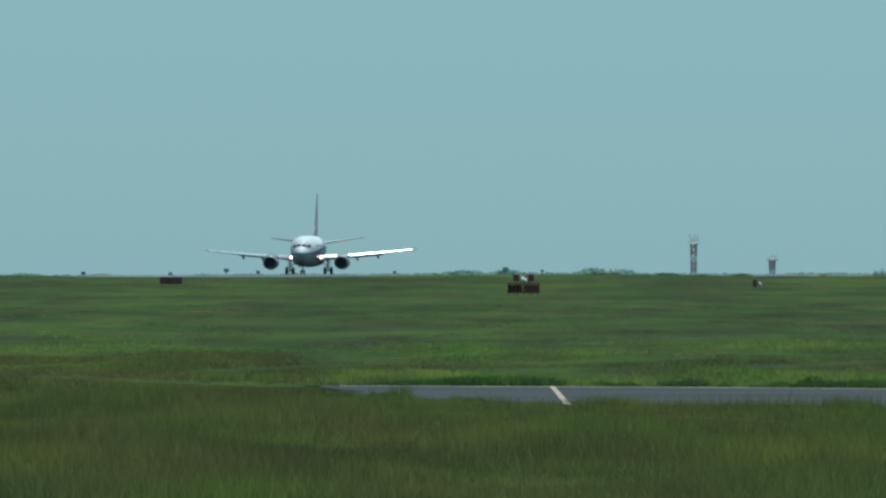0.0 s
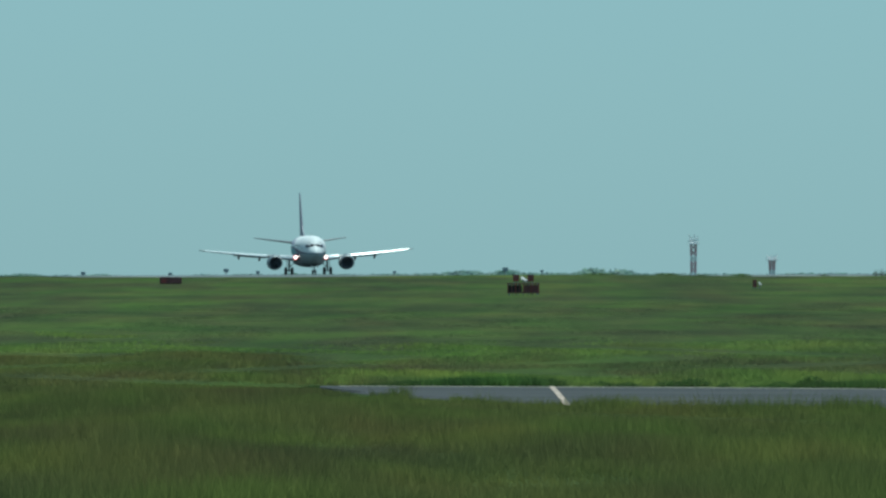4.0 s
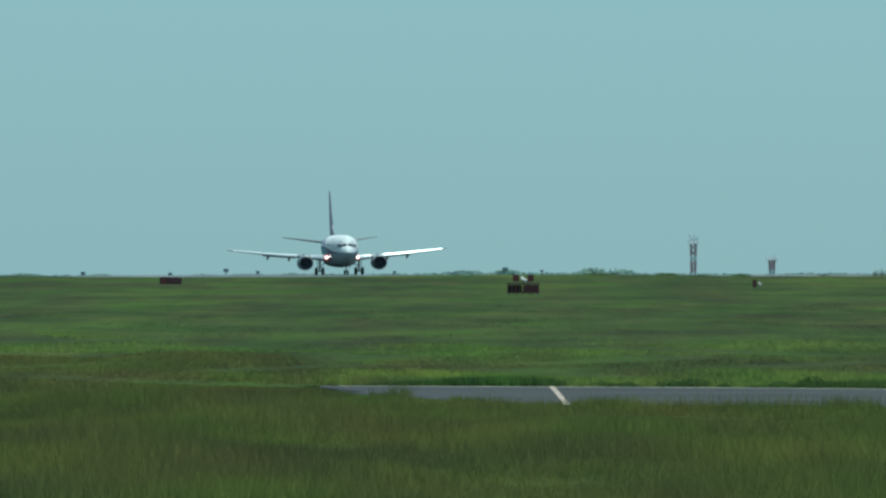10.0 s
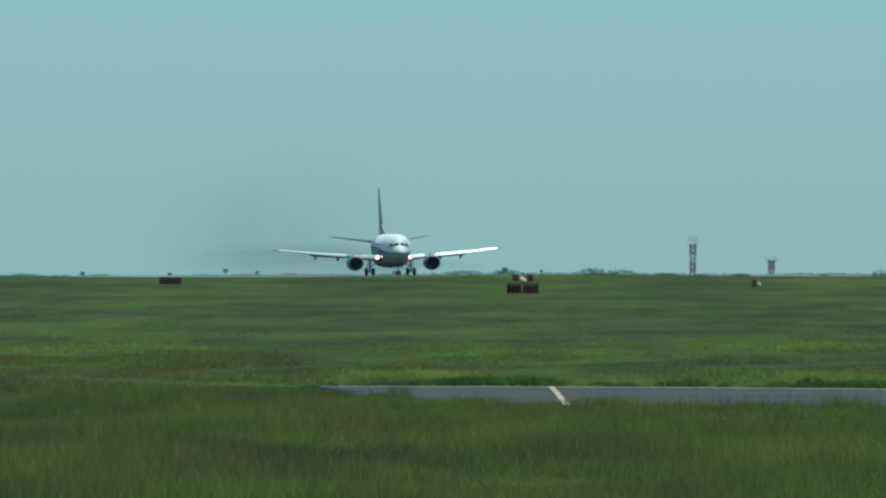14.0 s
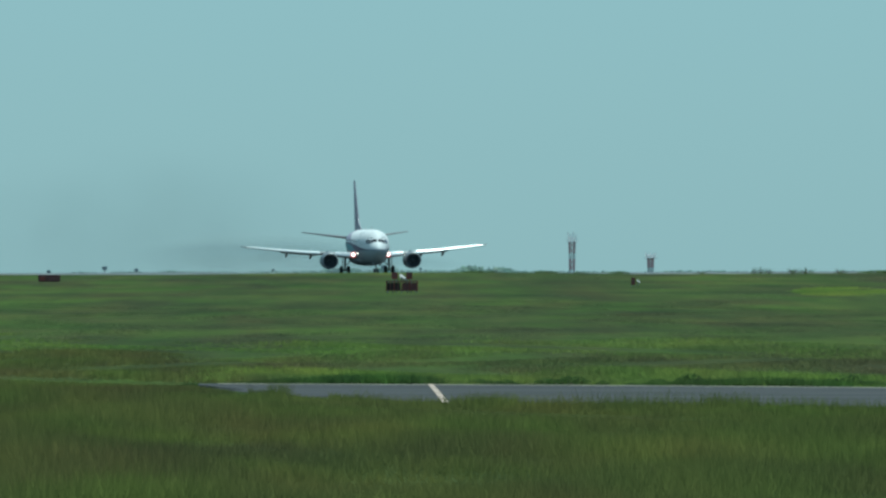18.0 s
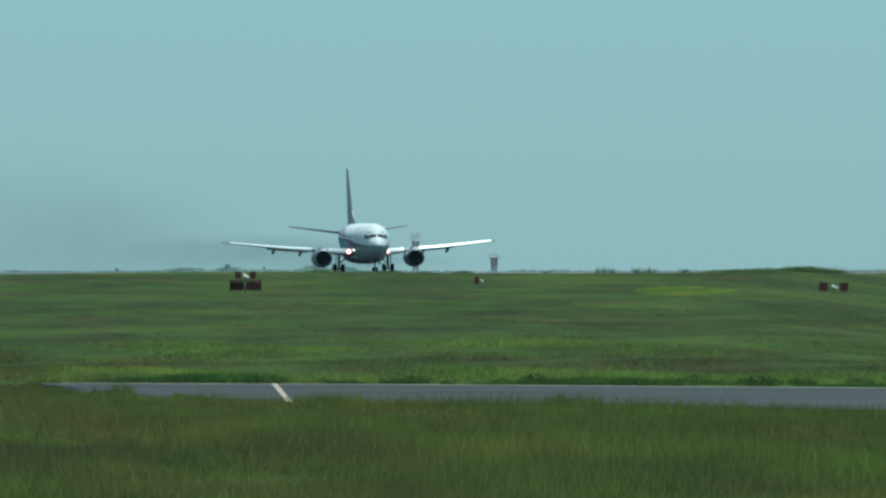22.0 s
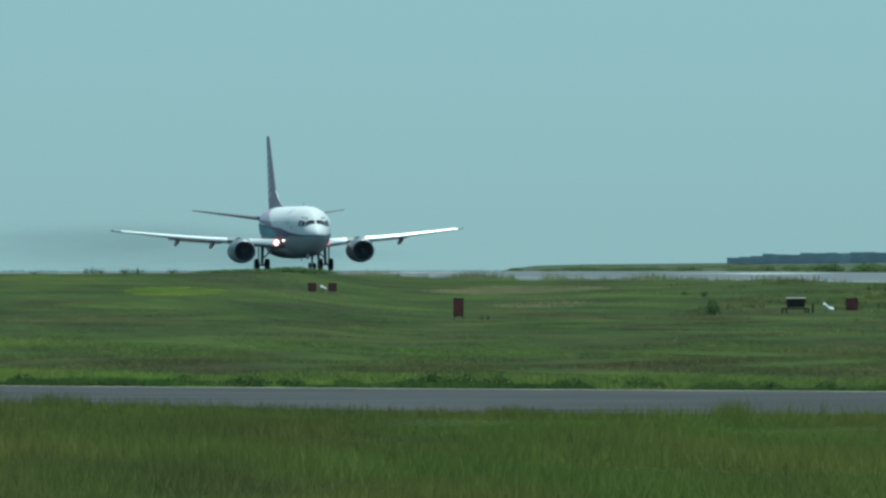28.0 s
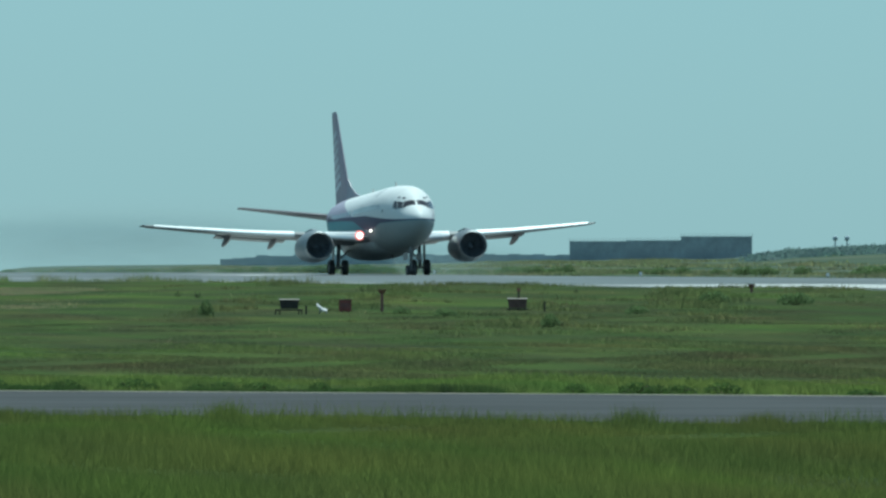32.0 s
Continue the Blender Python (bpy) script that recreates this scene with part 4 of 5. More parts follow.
# ======== beyond the runway ========
def far_stand(name, label, category, u, d, group=""):
    x, y, z = spot(u, d)
    ob = tagged(new(name), label, category, group)
    ob.matrix_world = pose(x, y, z, 0, 0, -math.degrees((u - 784) / LENS))
    return ob, d / LENS


def level_at(u, d):
    return 465 + LENS * (EYE - spot(u, d)[2]) / d


def mast(u, d, top, head, arms, reds, label):
    ob, m = far_stand("lattice_mast", label, "mast", u, d, "masts")
    h = (level_at(u, d) - top) * m
    n = 6
    for k in range(n):
        z0, z1 = h * 0.8 * k / n, h * 0.8 * (k + 1) / n
        w0, w1 = (0.30 + 0.10 * k / n), (0.30 + 0.10 * (k + 1) / n)
        bm = bmesh.new()
        cs = [(-1, -1), (1, -1), (1, 1), (-1, 1)]
        for (a, b), (c, e) in zip(cs, cs[1:] + cs[:1]):
            rod(bm, (a * w0, b * w0, z0), (a * w1, b * w1, z1), 0.15, n=6)
            rod(bm, (a * w0, b * w0, z0), (c * w1, e * w1, z1), 0.09, n=5)
            rod(bm, (c * w0, e * w0, z0), (a * w1, b * w1, z1), 0.09, n=5)
            rod(bm, (a * w1, b * w1, z1), (c * w1, e * w1, z1), 0.055, n=5)
        part("mast_section", bm, M_RED if k in reds else M_MASTWHITE, ob)
    bm = bmesh.new()
    box(bm, (head * 1.0, head * 1.0, 0.1), (0, 0, h * 0.81), 0.02)
    part("platform", bm, M_MASTWHITE, ob)
    for k in range(8):
        a = 2 * math.pi * k / 8
        bm = bmesh.new()
        rod(bm, (0.45 * head * math.cos(a), 0.45 * head * math.sin(a), h * 0.81), (0.45 * head * math.cos(a), 0.45 * head * math.sin(a), h * 0.9), 0.03, n=5)
        part("railing_post", bm, M_MASTWHITE, ob)
    bm = bmesh.new()
    turned(bm, [(h * 0.9 - 0.03, 0.43 * head), (h * 0.9 - 0.03, 0.47 * head), (h * 0.9 + 0.03, 0.47 * head), (h * 0.9 + 0.03, 0.43 * head), (h * 0.9 - 0.03, 0.43 * head)], 16, "z")
    part("handrail", bm, M_MASTWHITE, ob)
    for k in range(arms):
        bm = bmesh.new()
        x = (k - (arms - 1) / 2) * head / arms
        rod(bm, (x * 0.5, 0, h * 0.8), (x, 0, h * (1.04 - 0.05 * (k % 2))), 0.10, 0.07, n=6)
        part("aerial", bm, M_MASTWHITE, ob)
    return ob


# white lowest sections stand in for haze that hides each foot
mast(1226, 2150, 418, 1.7, 4, (1, 2, 4, 5), "tall red and white lattice mast with aerials")
mast(1365, 2150, 453, 1.9, 5, (3, 4, 5), "short red and white mast with a wide aerial head")


def far_light(u, top, width):
    """A far approach light or marker hut seen over the skyline."""
    ob, m = far_stand("approach_marker", "small dark far marker on a post beyond the runway", "marker", u, 2100, "far markers")
    h = (level_at(u, 2100) - top) * m
    bm = bmesh.new()
    rod(bm, (0, 0, -0.2), (0, 0, h), 0.08, n=6)
    part("post", bm, M_STEEL, ob)
    bm = bmesh.new()
    box(bm, (width * m, 0.5, width * m * 0.7), (0, 0, h), 0.06)
    # head takes the lighter cladding colour in place of haze
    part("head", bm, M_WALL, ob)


for u, top, w in [(146, 484, 8), (300, 485, 7), (399, 479, 9), (455, 482, 7), (893, 477, 10), (958, 480, 6), (697, 482, 6)]:
    far_light(u, top, w)


for u, d in ((3426, 985), (3757, 930), (3060, 1090), (2760, 1180)):
    ob, m = far_stand("edge_light", "small white runway edge light on a short stem", "airfield light", u, d, "runway edge lights")
    bm = bmesh.new()
    rod(bm, (0, 0, -0.05), (0, 0, 0.2), 0.04, n=8)
    part("stem", bm, M_STEEL, ob)
    bm = bmesh.new()
    rod(bm, (0, 0, 0.18), (0, 0, 0.4), 0.12, 0.07, n=12)
    part("lens", bm, M_MASTWHITE, ob)


# the long ribbed wall with upright fins along its top
def ribbed_wall(u0, u1, d, top, base, material, rib, label, name="blast_fence", uneven=0.0):
    uc = (u0 + u1) / 2
    ob, m = far_stand(name, label, "wall", uc, d)
    z0 = -0.4
    h = (level_at(uc, d) - top) * m
    w = (u1 - u0) * m
    count = max(2, int(round(w / rib)))
    r = random.Random(int(u0))
    for k in range(count):
        bm = bmesh.new()
        x = -w / 2 + (k + 0.5) * w / count
        hk = h * (1 + r.uniform(-uneven, uneven))
        box(bm, (w / count - 0.012, 0.8, hk - z0), (x, 0, (hk + z0) / 2), 0.03)
        part("panel", bm, material, ob)
    bm = bmesh.new()
    box(bm, (w, 0.5, h * (1 - uneven) - z0 - 0.1), (0, 0.2, (h * (1 - uneven) + z0) / 2 - 0.05))
    part("backing", bm, material, ob)
    return ob, m, h, w


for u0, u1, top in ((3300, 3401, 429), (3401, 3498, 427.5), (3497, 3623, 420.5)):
    wall, m, h, w = ribbed_wall(u0, u1, 2600, top, 457, M_WALL, 1.1, "long blast wall, tinted blue-grey for haze, with upright spikes on top")
    n = int(w / 0.62)
    for k in range(n + 1):
        bm = bmesh.new()
        x = -w / 2 + w * k / n
        rod(bm, (x, 0, h - 0.1), (x + 0.08, 0, h + 0.55), 0.05, n=5)
        part("spike", bm, M_PALE, wall)

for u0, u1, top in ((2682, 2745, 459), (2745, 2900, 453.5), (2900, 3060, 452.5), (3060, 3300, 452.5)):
    ribbed_wall(u0, u1, 2900, top, 473, M_WALL_FAR, 2.6, "low wall, tinted slate for haze, along the far airfield edge", "perimeter_wall", 0.12)

for u in (3770, 3791):
    ob, m = far_stand("signal_post", "dark post with a round head on the far rise", "post", u, 2650, "far posts")
    z = (level_at(u, 2650) - 424) * m
    bm = bmesh.new()
    rod(bm, (0, 0, -0.2), (0, 0, z), 0.12, n=8)
    part("post", bm, M_WALL_FAR, ob)
    bm = bmesh.new()
    bmesh.ops.create_icosphere(bm, subdivisions=2, radius=0.5, matrix=Matrix.Translation((0, 0, z)))
    part("head", bm, M_WALL_FAR, ob)


# ======== plants ========
def bush_mesh(seed, leaves, material=M_LEAF):
    rnd = random.Random(seed)
    bm = bmesh.new()
    for _ in range(leaves):
        a, r = rnd.uniform(0, 6.28), rnd.random() ** 0.6
        z = rnd.random() ** 0.8 * (1 - 0.6 * r * r)
        c = Vector((r * math.cos(a) * 0.55, r * math.sin(a) * 0.55, z))
        s = rnd.uniform(0.03, 0.075)
        t = Euler((rnd.uniform(-0.7, 0.7), rnd.uniform(-0.7, 0.7), rnd.uniform(0, 6))).to_matrix()
        q = [bm.verts.new(c + t @ Vector(p) * s) for p in ((-0.5, 0, 0), (0, 0, -1.2), (0.5, 0, 0), (0, 0.1, 1.6))]
        bm.faces.new(q)
    me = bpy.data.meshes.new("leaves")
    bm.to_mesh(me)
    bm.free()
    me.materials.append(material)
    return me


def stem_mesh(seed):
    rnd = random.Random(seed)
    bm = bmesh.new()
    for _ in range(6):
        a = rnd.uniform(0, 6.28)
        rod(bm, (0, 0, -0.15), (0.35 * math.cos(a), 0.35 * math.sin(a), rnd.uniform(0.4, 0.8)), 0.03, 0.01, n=5)
    me = bpy.data.meshes.new("stems")
    bm.to_mesh(me)
    bm.free()
    me.materials.append(M_STEM)
    return me


def tuft_mesh(seed):
    """A thin upright weed: a few leafy stalks of uneven height."""
    rnd = random.Random(seed)
    bm = bmesh.new()
    for _ in range(16):
        a, r = rnd.uniform(0, 6.28), rnd.random() ** 0.7 * 0.45
        foot, tall = Vector((r * math.cos(a), r * math.sin(a), 0)), rnd.uniform(0.35, 1.0) * (1.1 - r)
        lean = Vector((rnd.gauss(0, 0.10), rnd.gauss(0, 0.10), 1.0))
        for _ in range(14):
            k = rnd.random() ** 0.8 * tall
            c = foot + lean * k + Vector((rnd.gauss(0, 0.035), rnd.gauss(0, 0.035), 0))
            s = rnd.uniform(0.02, 0.05) * (1.3 - k)
            t = Euler((rnd.uniform(-0.9, 0.9), rnd.uniform(-0.9, 0.9), rnd.uniform(0, 6))).to_matrix()
            bm.faces.new([bm.verts.new(c + t @ Vector(p) * s) for p in ((-0.5, 0, 0), (0, 0, -1.2), (0.5, 0, 0), (0, 0.1, 1.8))])
    me = bpy.data.meshes.new("leaves")
    bm.to_mesh(me)
    bm.free()
    me.materials.append(M_LEAF)
    return me


TUFTS = [(tuft_mesh(40 + k), stem_mesh(40 + k)) for k in range(4)]
WEEDS = [(bush_mesh(60 + k, 520, M_WEED), stem_mesh(60 + k)) for k in range(4)]
BUSHES = [(bush_mesh(k, 620), stem_mesh(k)) for k in range(4)]


def bush(u, d, width, height, label="dark green leafy weed bush in the meadow", kinds=BUSHES):
    ob, m = far_stand("bush", label, "bush", u, d, "meadow bushes")
    leaves, stems = random.choice(kinds)
    ob.scale = (width * m, width * m, height * m)
    for name, me in (("foliage", leaves), ("stem", stems)):
        c = new(name, me)
        c.parent = ob
    return ob


rnd = random.Random(7)
for u, level, w, h in [(2657, 562, 26, 30), (3266, 582, 32, 26), (2248, 571, 9, 16), (2259, 571, 7, 18), (3080, 562, 40, 16), (3420, 558, 40, 16),
                       (2607, 527, 15, 16), (2641, 530, 18, 18), (3003, 558, 30, 14), (3555, 538, 50, 22), (3700, 542, 60, 24), (3312, 520, 14, 12)]:
    d = footing(u, level)[0]
    bush(u, d, w, h, kinds=TUFTS if w < 20 else BUSHES)
for k in range(46):     # along the far edge of the taxiway
    u = rnd.uniform(640, 3900)
    bush(u, road_far(u) + rnd.uniform(1.5, 6), rnd.uniform(30, 70), rnd.uniform(14, 28) * (0.5 if u < 1200 else 0.9), "low dark weed clump at the taxiway edge", WEEDS)
for u, w, h in [(2152, 80, 28), (2185, 60, 22), (2215, 70, 30), (2275, 60, 30), (2160, 50, 34), (1330, 20, 8), (1680, 30, 18), (1280, 24, 12)]:
    bush(u, road_far(u) + 2.5, w, h, "taller weed clump at the taxiway edge", WEEDS)
for u, d, w, h in [(1780, 640, 90, 5), (1815, 640, 90, 6), (1850, 640, 80, 7), (1895, 640, 60, 9), (1912, 640, 70, 10), (1930, 640, 50, 10), (1950, 640, 60, 8), (1968, 640, 44, 6), (1560, 642, 16, 18), (1549, 642, 14, 14), (1575, 642, 20, 12),
                   (1616, 640, 28, 13), (1640, 640, 30, 15), (1700, 640, 28, 11), (1455, 642, 26, 6), (1310, 646, 36, 5), (1180, 646, 40, 4), (1240, 646, 30, 4), (1060, 650, 60, 4)]:
    bush(u, max(d, float(crest_at(u)) - 2.0), w, h, "low shrubs on the crest of the meadow", BUSHES if w > 30 else TUFTS)
for k in range(64):     # beyond the runway
    u = rnd.uniform(2300, 3900)
    d = min(1150, 205 / math.sin((u - 784) / LENS + HEAD)) + rnd.uniform(0, 60)
    bush(u, d, rnd.uniform(22, 60), rnd.uniform(9, 18) * (0.55 if u < 2750 else 1.0), "green shrub beyond the runway")


def wood_line():
    """Scrub along the crest of the far rise, leaf clump by leaf clump, its green tinted for haze."""
    r = random.Random(3)
    verts, faces = [], []
    for k in range(4200):
        u, d = r.uniform(3622, 4300), r.uniform(1950, 2900)
        x, y, z = spot(u, d)
        s = r.uniform(0.3, 0.75)
        for _ in range(14):
            c = Vector((x + r.gauss(0, s * 1.6), y + r.gauss(0, s), z + abs(r.gauss(0, s * 0.4))))
            t = Euler((r.uniform(-1, 1), r.uniform(-1, 1), r.uniform(0, 6))).to_matrix() * r.uniform(0.14, 0.28)
            n = len(verts)
            verts += [c + t @ Vector(p) for p in ((-1, 0, 0), (0, -0.7, 0.1), (1.2, 0, 0), (0, 0.7, 0.1))]
            faces.append((n, n + 1, n + 2, n + 3))
    me = bpy.data.meshes.new("scrub_wood")
    me.from_pydata([tuple(v) for v in verts], [], faces)
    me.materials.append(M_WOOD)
    tagged(new("scrub_wood", me), "scrub covering the far rise, tinted slate green for haze", "scrub", kind="stuff")


wood_line()


CLUMPS = [(45, 30, 2), (185, 40, 1), (360, 18, 1), (440, 30, 1), (820, 34, 3), (893, 7, 5), (1045, 22, 3), (1048, 6, 7), (1099, 7, 5)]


def far_scrub():
    """Low scrub and far tree clumps on the horizon beyond the runway's end, tinted blue-green for haze."""
    r = random.Random(11)
    verts, faces = [], []
    for k in range(2400):
        u, d = r.uniform(-300, 1750), r.uniform(2250, 2600)
        swell = math.sin(u / 71.0) + 0.8 * math.sin(u / 29.0 + 2) + 0.6 * math.sin(u / 13.0)
        if k >= 1500:     # the taller clumps
            u0, half, _ = CLUMPS[k % len(CLUMPS)]
            u = u0 + r.uniform(-half, half)
        x, y, z = spot(u, d)
        tall = max([0.0] + [px * (1 - ((u - u0) / half) ** 2) for u0, half, px in CLUMPS if abs(u - u0) < half])
        top = EYE - (interp(u, SKYLINE) - 465 - 2.0 - max(0.0, swell) * 1.2 - tall) / LENS * d + r.uniform(-0.35, 0.05)
        for _ in range(12):
            s = r.random()
            c = Vector((x + r.gauss(0, 0.7), y + r.gauss(0, 0.6), z + (float(top) - z) * (1 - s * s)))
            t = Euler((r.uniform(-1, 1), r.uniform(-1, 1), r.uniform(0, 6))).to_matrix() * r.uniform(0.2, 0.42)
            n = len(verts)
            verts += [c + t @ Vector(p) for p in ((-1, 0, 0), (0, -0.7, 0.1), (1.2, 0, 0), (0, 0.7, 0.1))]
            faces.append((n, n + 1, n + 2, n + 3))
    me = bpy.data.meshes.new("far_scrub")
    me.from_pydata([tuple(v) for v in verts], [], faces)
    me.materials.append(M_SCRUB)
    tagged(new("far_scrub", me), "low scrub on the horizon, tinted blue-green for haze", "scrub", kind="stuff")


far_scrub()


def grass_field(name, label, d0, d1, count, height, width, keep, material, blades=3, taper=None, bend=0.5, soft=0.0):
    """Grass as many small upright blades over a stretch of the meadow."""
    r = np.random.default_rng(len(name) + count)
    az0, az1 = (-160 - 784) / LENS, (4050 - 784) / LENS
    d = np.sqrt(r.uniform((d0 - soft / 2) ** 2, (d1 + soft / 2) ** 2, count))
    az = r.uniform(az0, az1, count)
    u = 784 + LENS * az
    ok = keep(u, d)
    if soft:     # the belt thins out towards both of its uneven sides
        edge = 0.35 * soft * (np.sin(u / 173.0 + d0) + np.sin(u / 61.0 + d1))
        ok &= r.random(count) < np.clip((d + edge - d0) / soft + 0.5, 0, 1) * np.clip((d1 - d - edge) / soft + 0.5, 0, 1)
    d, az, u = d[ok], az[ok], u[ok]
    x, y = d * np.sin(az), d * np.cos(az)
    z = land(x, y)
    n = len(x)
    wave = 0.75 + 0.5 * np.clip(np.sin(x * 0.9 + 3 * np.sin(y * 0.11)) * np.sin(y * 0.13 + x * 0.2), -0.8, 1)
    verts = np.empty((n, blades, 3, 3))
    for b in range(blades):
        a = r.uniform(0, 6.283, n)
        h = height * wave * r.uniform(0.55, 1.25, n) * (1.0 if taper is None else taper(u, d))
        w = width * r.uniform(0.6, 1.3, n)
        ox, oy = r.normal(0, width * 1.6, n), r.normal(0, width * 1.6, n)
        lean = r.normal(0, bend, (2, n)) * h
        cx, cy = np.cos(a) * w / 2, np.sin(a) * w / 2
        for k, (sx, hz) in enumerate(((-1, 0), (1, 0), (0, 1))):
            verts[:, b, k, 0] = x + ox + sx * cx + hz * lean[0]
            verts[:, b, k, 1] = y + oy + sx * cy + hz * lean[1]
            verts[:, b, k, 2] = z - 0.03 + hz * h
    nv = n * blades * 3
    me = bpy.data.meshes.new(name)
    me.vertices.add(nv)
    me.vertices.foreach_set("co", verts.reshape(-1))
    me.loops.add(nv)
    me.loops.foreach_set("vertex_index", np.arange(nv, dtype=np.int32))
    me.polygons.add(nv // 3)
    me.polygons.foreach_set("loop_start", np.arange(0, nv, 3, dtype=np.int32))
    me.update()
    me.materials.append(material)
    tagged(new(name, me), label, "grass", kind="stuff")


grass_field("tall_grass", "tall olive green meadow grass in front of the taxiway", 122, 277, 420000, 0.27, 0.010,
            lambda u, d: (d < road_near(u) + 2.5 * np.sin(d * 1.7 + u * 0.01) ** 2) | (u < 560), M_TALL,
            taper=lambda u, d: np.clip((road_near(u) + 6 - d) / 46.0, 0.30 - 0.14 * np.clip((860 - u) / 100.0, 0, 1), 1) + 0.2 * (u < 560), bend=0.36)
grass_field("verge_grass", "bright green grass verge behind the taxiway", 259, 298, 120000, 0.16, 0.030, lambda u, d: (d > road_far(u) + 0.3) & (d < road_far(u) + 23 + 3 * np.sin(u / 97.0)) & (u > 590 + 22 * np.sin(d * 2.1) + 40 * np.sin(d * 0.9)), M_VERGE, soft=8)
grass_field("olive_belt", "dull olive grass belt behind the verge", 272, 328, 135000, 0.09, 0.036, lambda u, d: d > road_far(u) + 18 + 3 * np.sin(u / 131.0), M_OLIVE, soft=14)
grass_field("olive_corner", "dull olive grass beside the taxiway's end", 252, 338, 200000, 0.13, 0.028, lambda u, d: (u < 650 + 30 * np.sin(d * 0.9) - 130 * np.clip((d - 296) / 20.0, 0, 1)) & (d > road_far(u) - 30 * (u < 560)), M_TALL, soft=10)
grass_field("light_belt", "lighter green grass belt in the meadow", 324, 356, 100000, 0.085, 0.040, lambda u, d: (d > 340) | (u > 480 + 60 * np.sin(d * 0.5)), M_BELT, soft=18)
grass_field("meadow_grass", "rough green meadow grass between taxiway and runway", 350, 470, 200000, 0.06, 0.046, lambda u, d: d > 0, M_GRASS, soft=30)
grass_field("far_meadow_grass", "low green grass near the runway shoulder", 450, 800, 150000, 0.04, 0.06,
            lambda u, d: (d < 650) & ((d * np.sin((u - 784) / LENS + HEAD)) < 114), M_SHOULDER)

grass_field("edge_stalks", "thin grass stalks leaning over the taxiway edge", 196, 277, 60000, 0.30, 0.011,
            lambda u, d: (d < road_near(u) + 1.5) & (d > road_near(u) - 14) & (u > 840), M_TALL, blades=2, bend=0.28)
grass_field("edge_grass", "short dense grass along the taxiway", 186, 277, 300000, 0.13, 0.018,
            lambda u, d: (d < road_near(u) - 0.5 - 6.0 * (u < 800)) & (d > road_near(u) - 20), M_TALL, bend=0.4)

for u0, half, tall in ((690, 40, 0.34), (1075, 60, 0.36), (1500, 50, 0.30), (2310, 60, 0.30), (2695, 34, 0.44), (3415, 46, 0.46), (3640, 40, 0.34)):
    grass_field("stalk_clump", "tall grass stalks standing before the taxiway", 205, 268, 260000, tall, 0.011,
                lambda u, d, u0=u0, half=half: (np.abs(u - u0) < half * np.abs(np.sin(u * 12.99 + d * 7.7))) & (d < road_near(u) - 1) & (d > road_near(u) - 8), M_TALL, blades=2, bend=0.25)


def clumped(u, d, wide, deep, least):
    """True where weeds grow in clumps: uneven waves over the plan."""
    x = d * (u - 784) / LENS
    s = np.sin(x / wide + 1.7 * np.sin(d / deep)) + np.sin(x / wide * 2.3 + d / deep * 1.9 + 1) * 0.7 + np.sin(x / wide * 0.37 - d / deep * 0.6) * 0.8
    return s > least


# dark tufts whose tone also stands in for shade under the verge
grass_field("edge_weeds", "low weeds along the taxiway edge, dark also for the verge's shade", 258, 282, 620000, 0.21, 0.025,
            lambda u, d: (d > road_far(u) + 0.1) & (d < road_far(u) + 1.5) & (u > 480) & clumped(u, d, 0.5, 3.0, -0.7), M_WEED)
grass_field("rough_weeds", "rough leafy weeds and thistles near the runway", 380, 700, 200000, 0.20, 0.05,
            lambda u, d: (u > 2500) & (d * np.sin((u - 784) / LENS + HEAD) < 118) & (d * np.sin((u - 784) / LENS + HEAD) > 62) & clumped(u, d, 0.9, 9.0, 0.9 + np.clip((2800 - u) / 160.0, 0, 2)), M_BELT, bend=0.4)
grass_field("runway_edge_weeds", "uneven grass tufts growing over the runway edge", 560, 1500, 1200000, 0.30, 0.06,
            lambda u, d: (np.abs(d * np.sin((u - 784) / LENS + HEAD) - 119.5) < 2.2) & (u > 1900) & clumped(u, d, 0.8, 15.0, -0.1), M_SHOULDER, blades=2, bend=0.4, taper=lambda u, d: 1.0 + 0.8 * np.clip((2950 - u) / 250.0, 0, 1))
grass_field("far_side_weeds", "rank dark green weeds beyond the runway", 850, 1750, 330000, 0.30, 0.11,
            lambda u, d: (d * np.sin((u - 784) / LENS + HEAD) - ACROSS > 39) & (d * np.sin((u - 784) / LENS + HEAD) - ACROSS < 75) & clumped(u, d, 1.6, 22.0, 0.2), M_SHOULDER, blades=2, bend=0.4)
grass_field("far_rise_scrub", "scattered grey-green scrub on the far rise", 1250, 2500, 260000, 0.35, 0.25,
            lambda u, d: (d * np.sin((u - 784) / LENS + HEAD) - ACROSS > 70) & (u > 2200) & clumped(u, d, 4.0, 70.0, 0.9), M_SHOULDER, blades=2, bend=0.5)
grass_field("seed_heads", "pale dry seed heads standing in the meadow", 330, 620, 7000, 0.16, 0.03,
            lambda u, d: (u > 2250) & (d * np.sin((u - 784) / LENS + HEAD) < 114) & clumped(u, d, 1.3, 12.0, 0.3), M_DRY, blades=1, bend=0.3)


def patch_of(u0, level, half_u, half_d):
    d0 = footing(u0, level)[0]
    return lambda u, d: ((u - u0) / half_u) ** 2 + ((d - d0) / half_d) ** 2 < np.abs(np.sin(u * 12.99 + d * 78.23) * 43.7) % 1.0   # thins out outwards


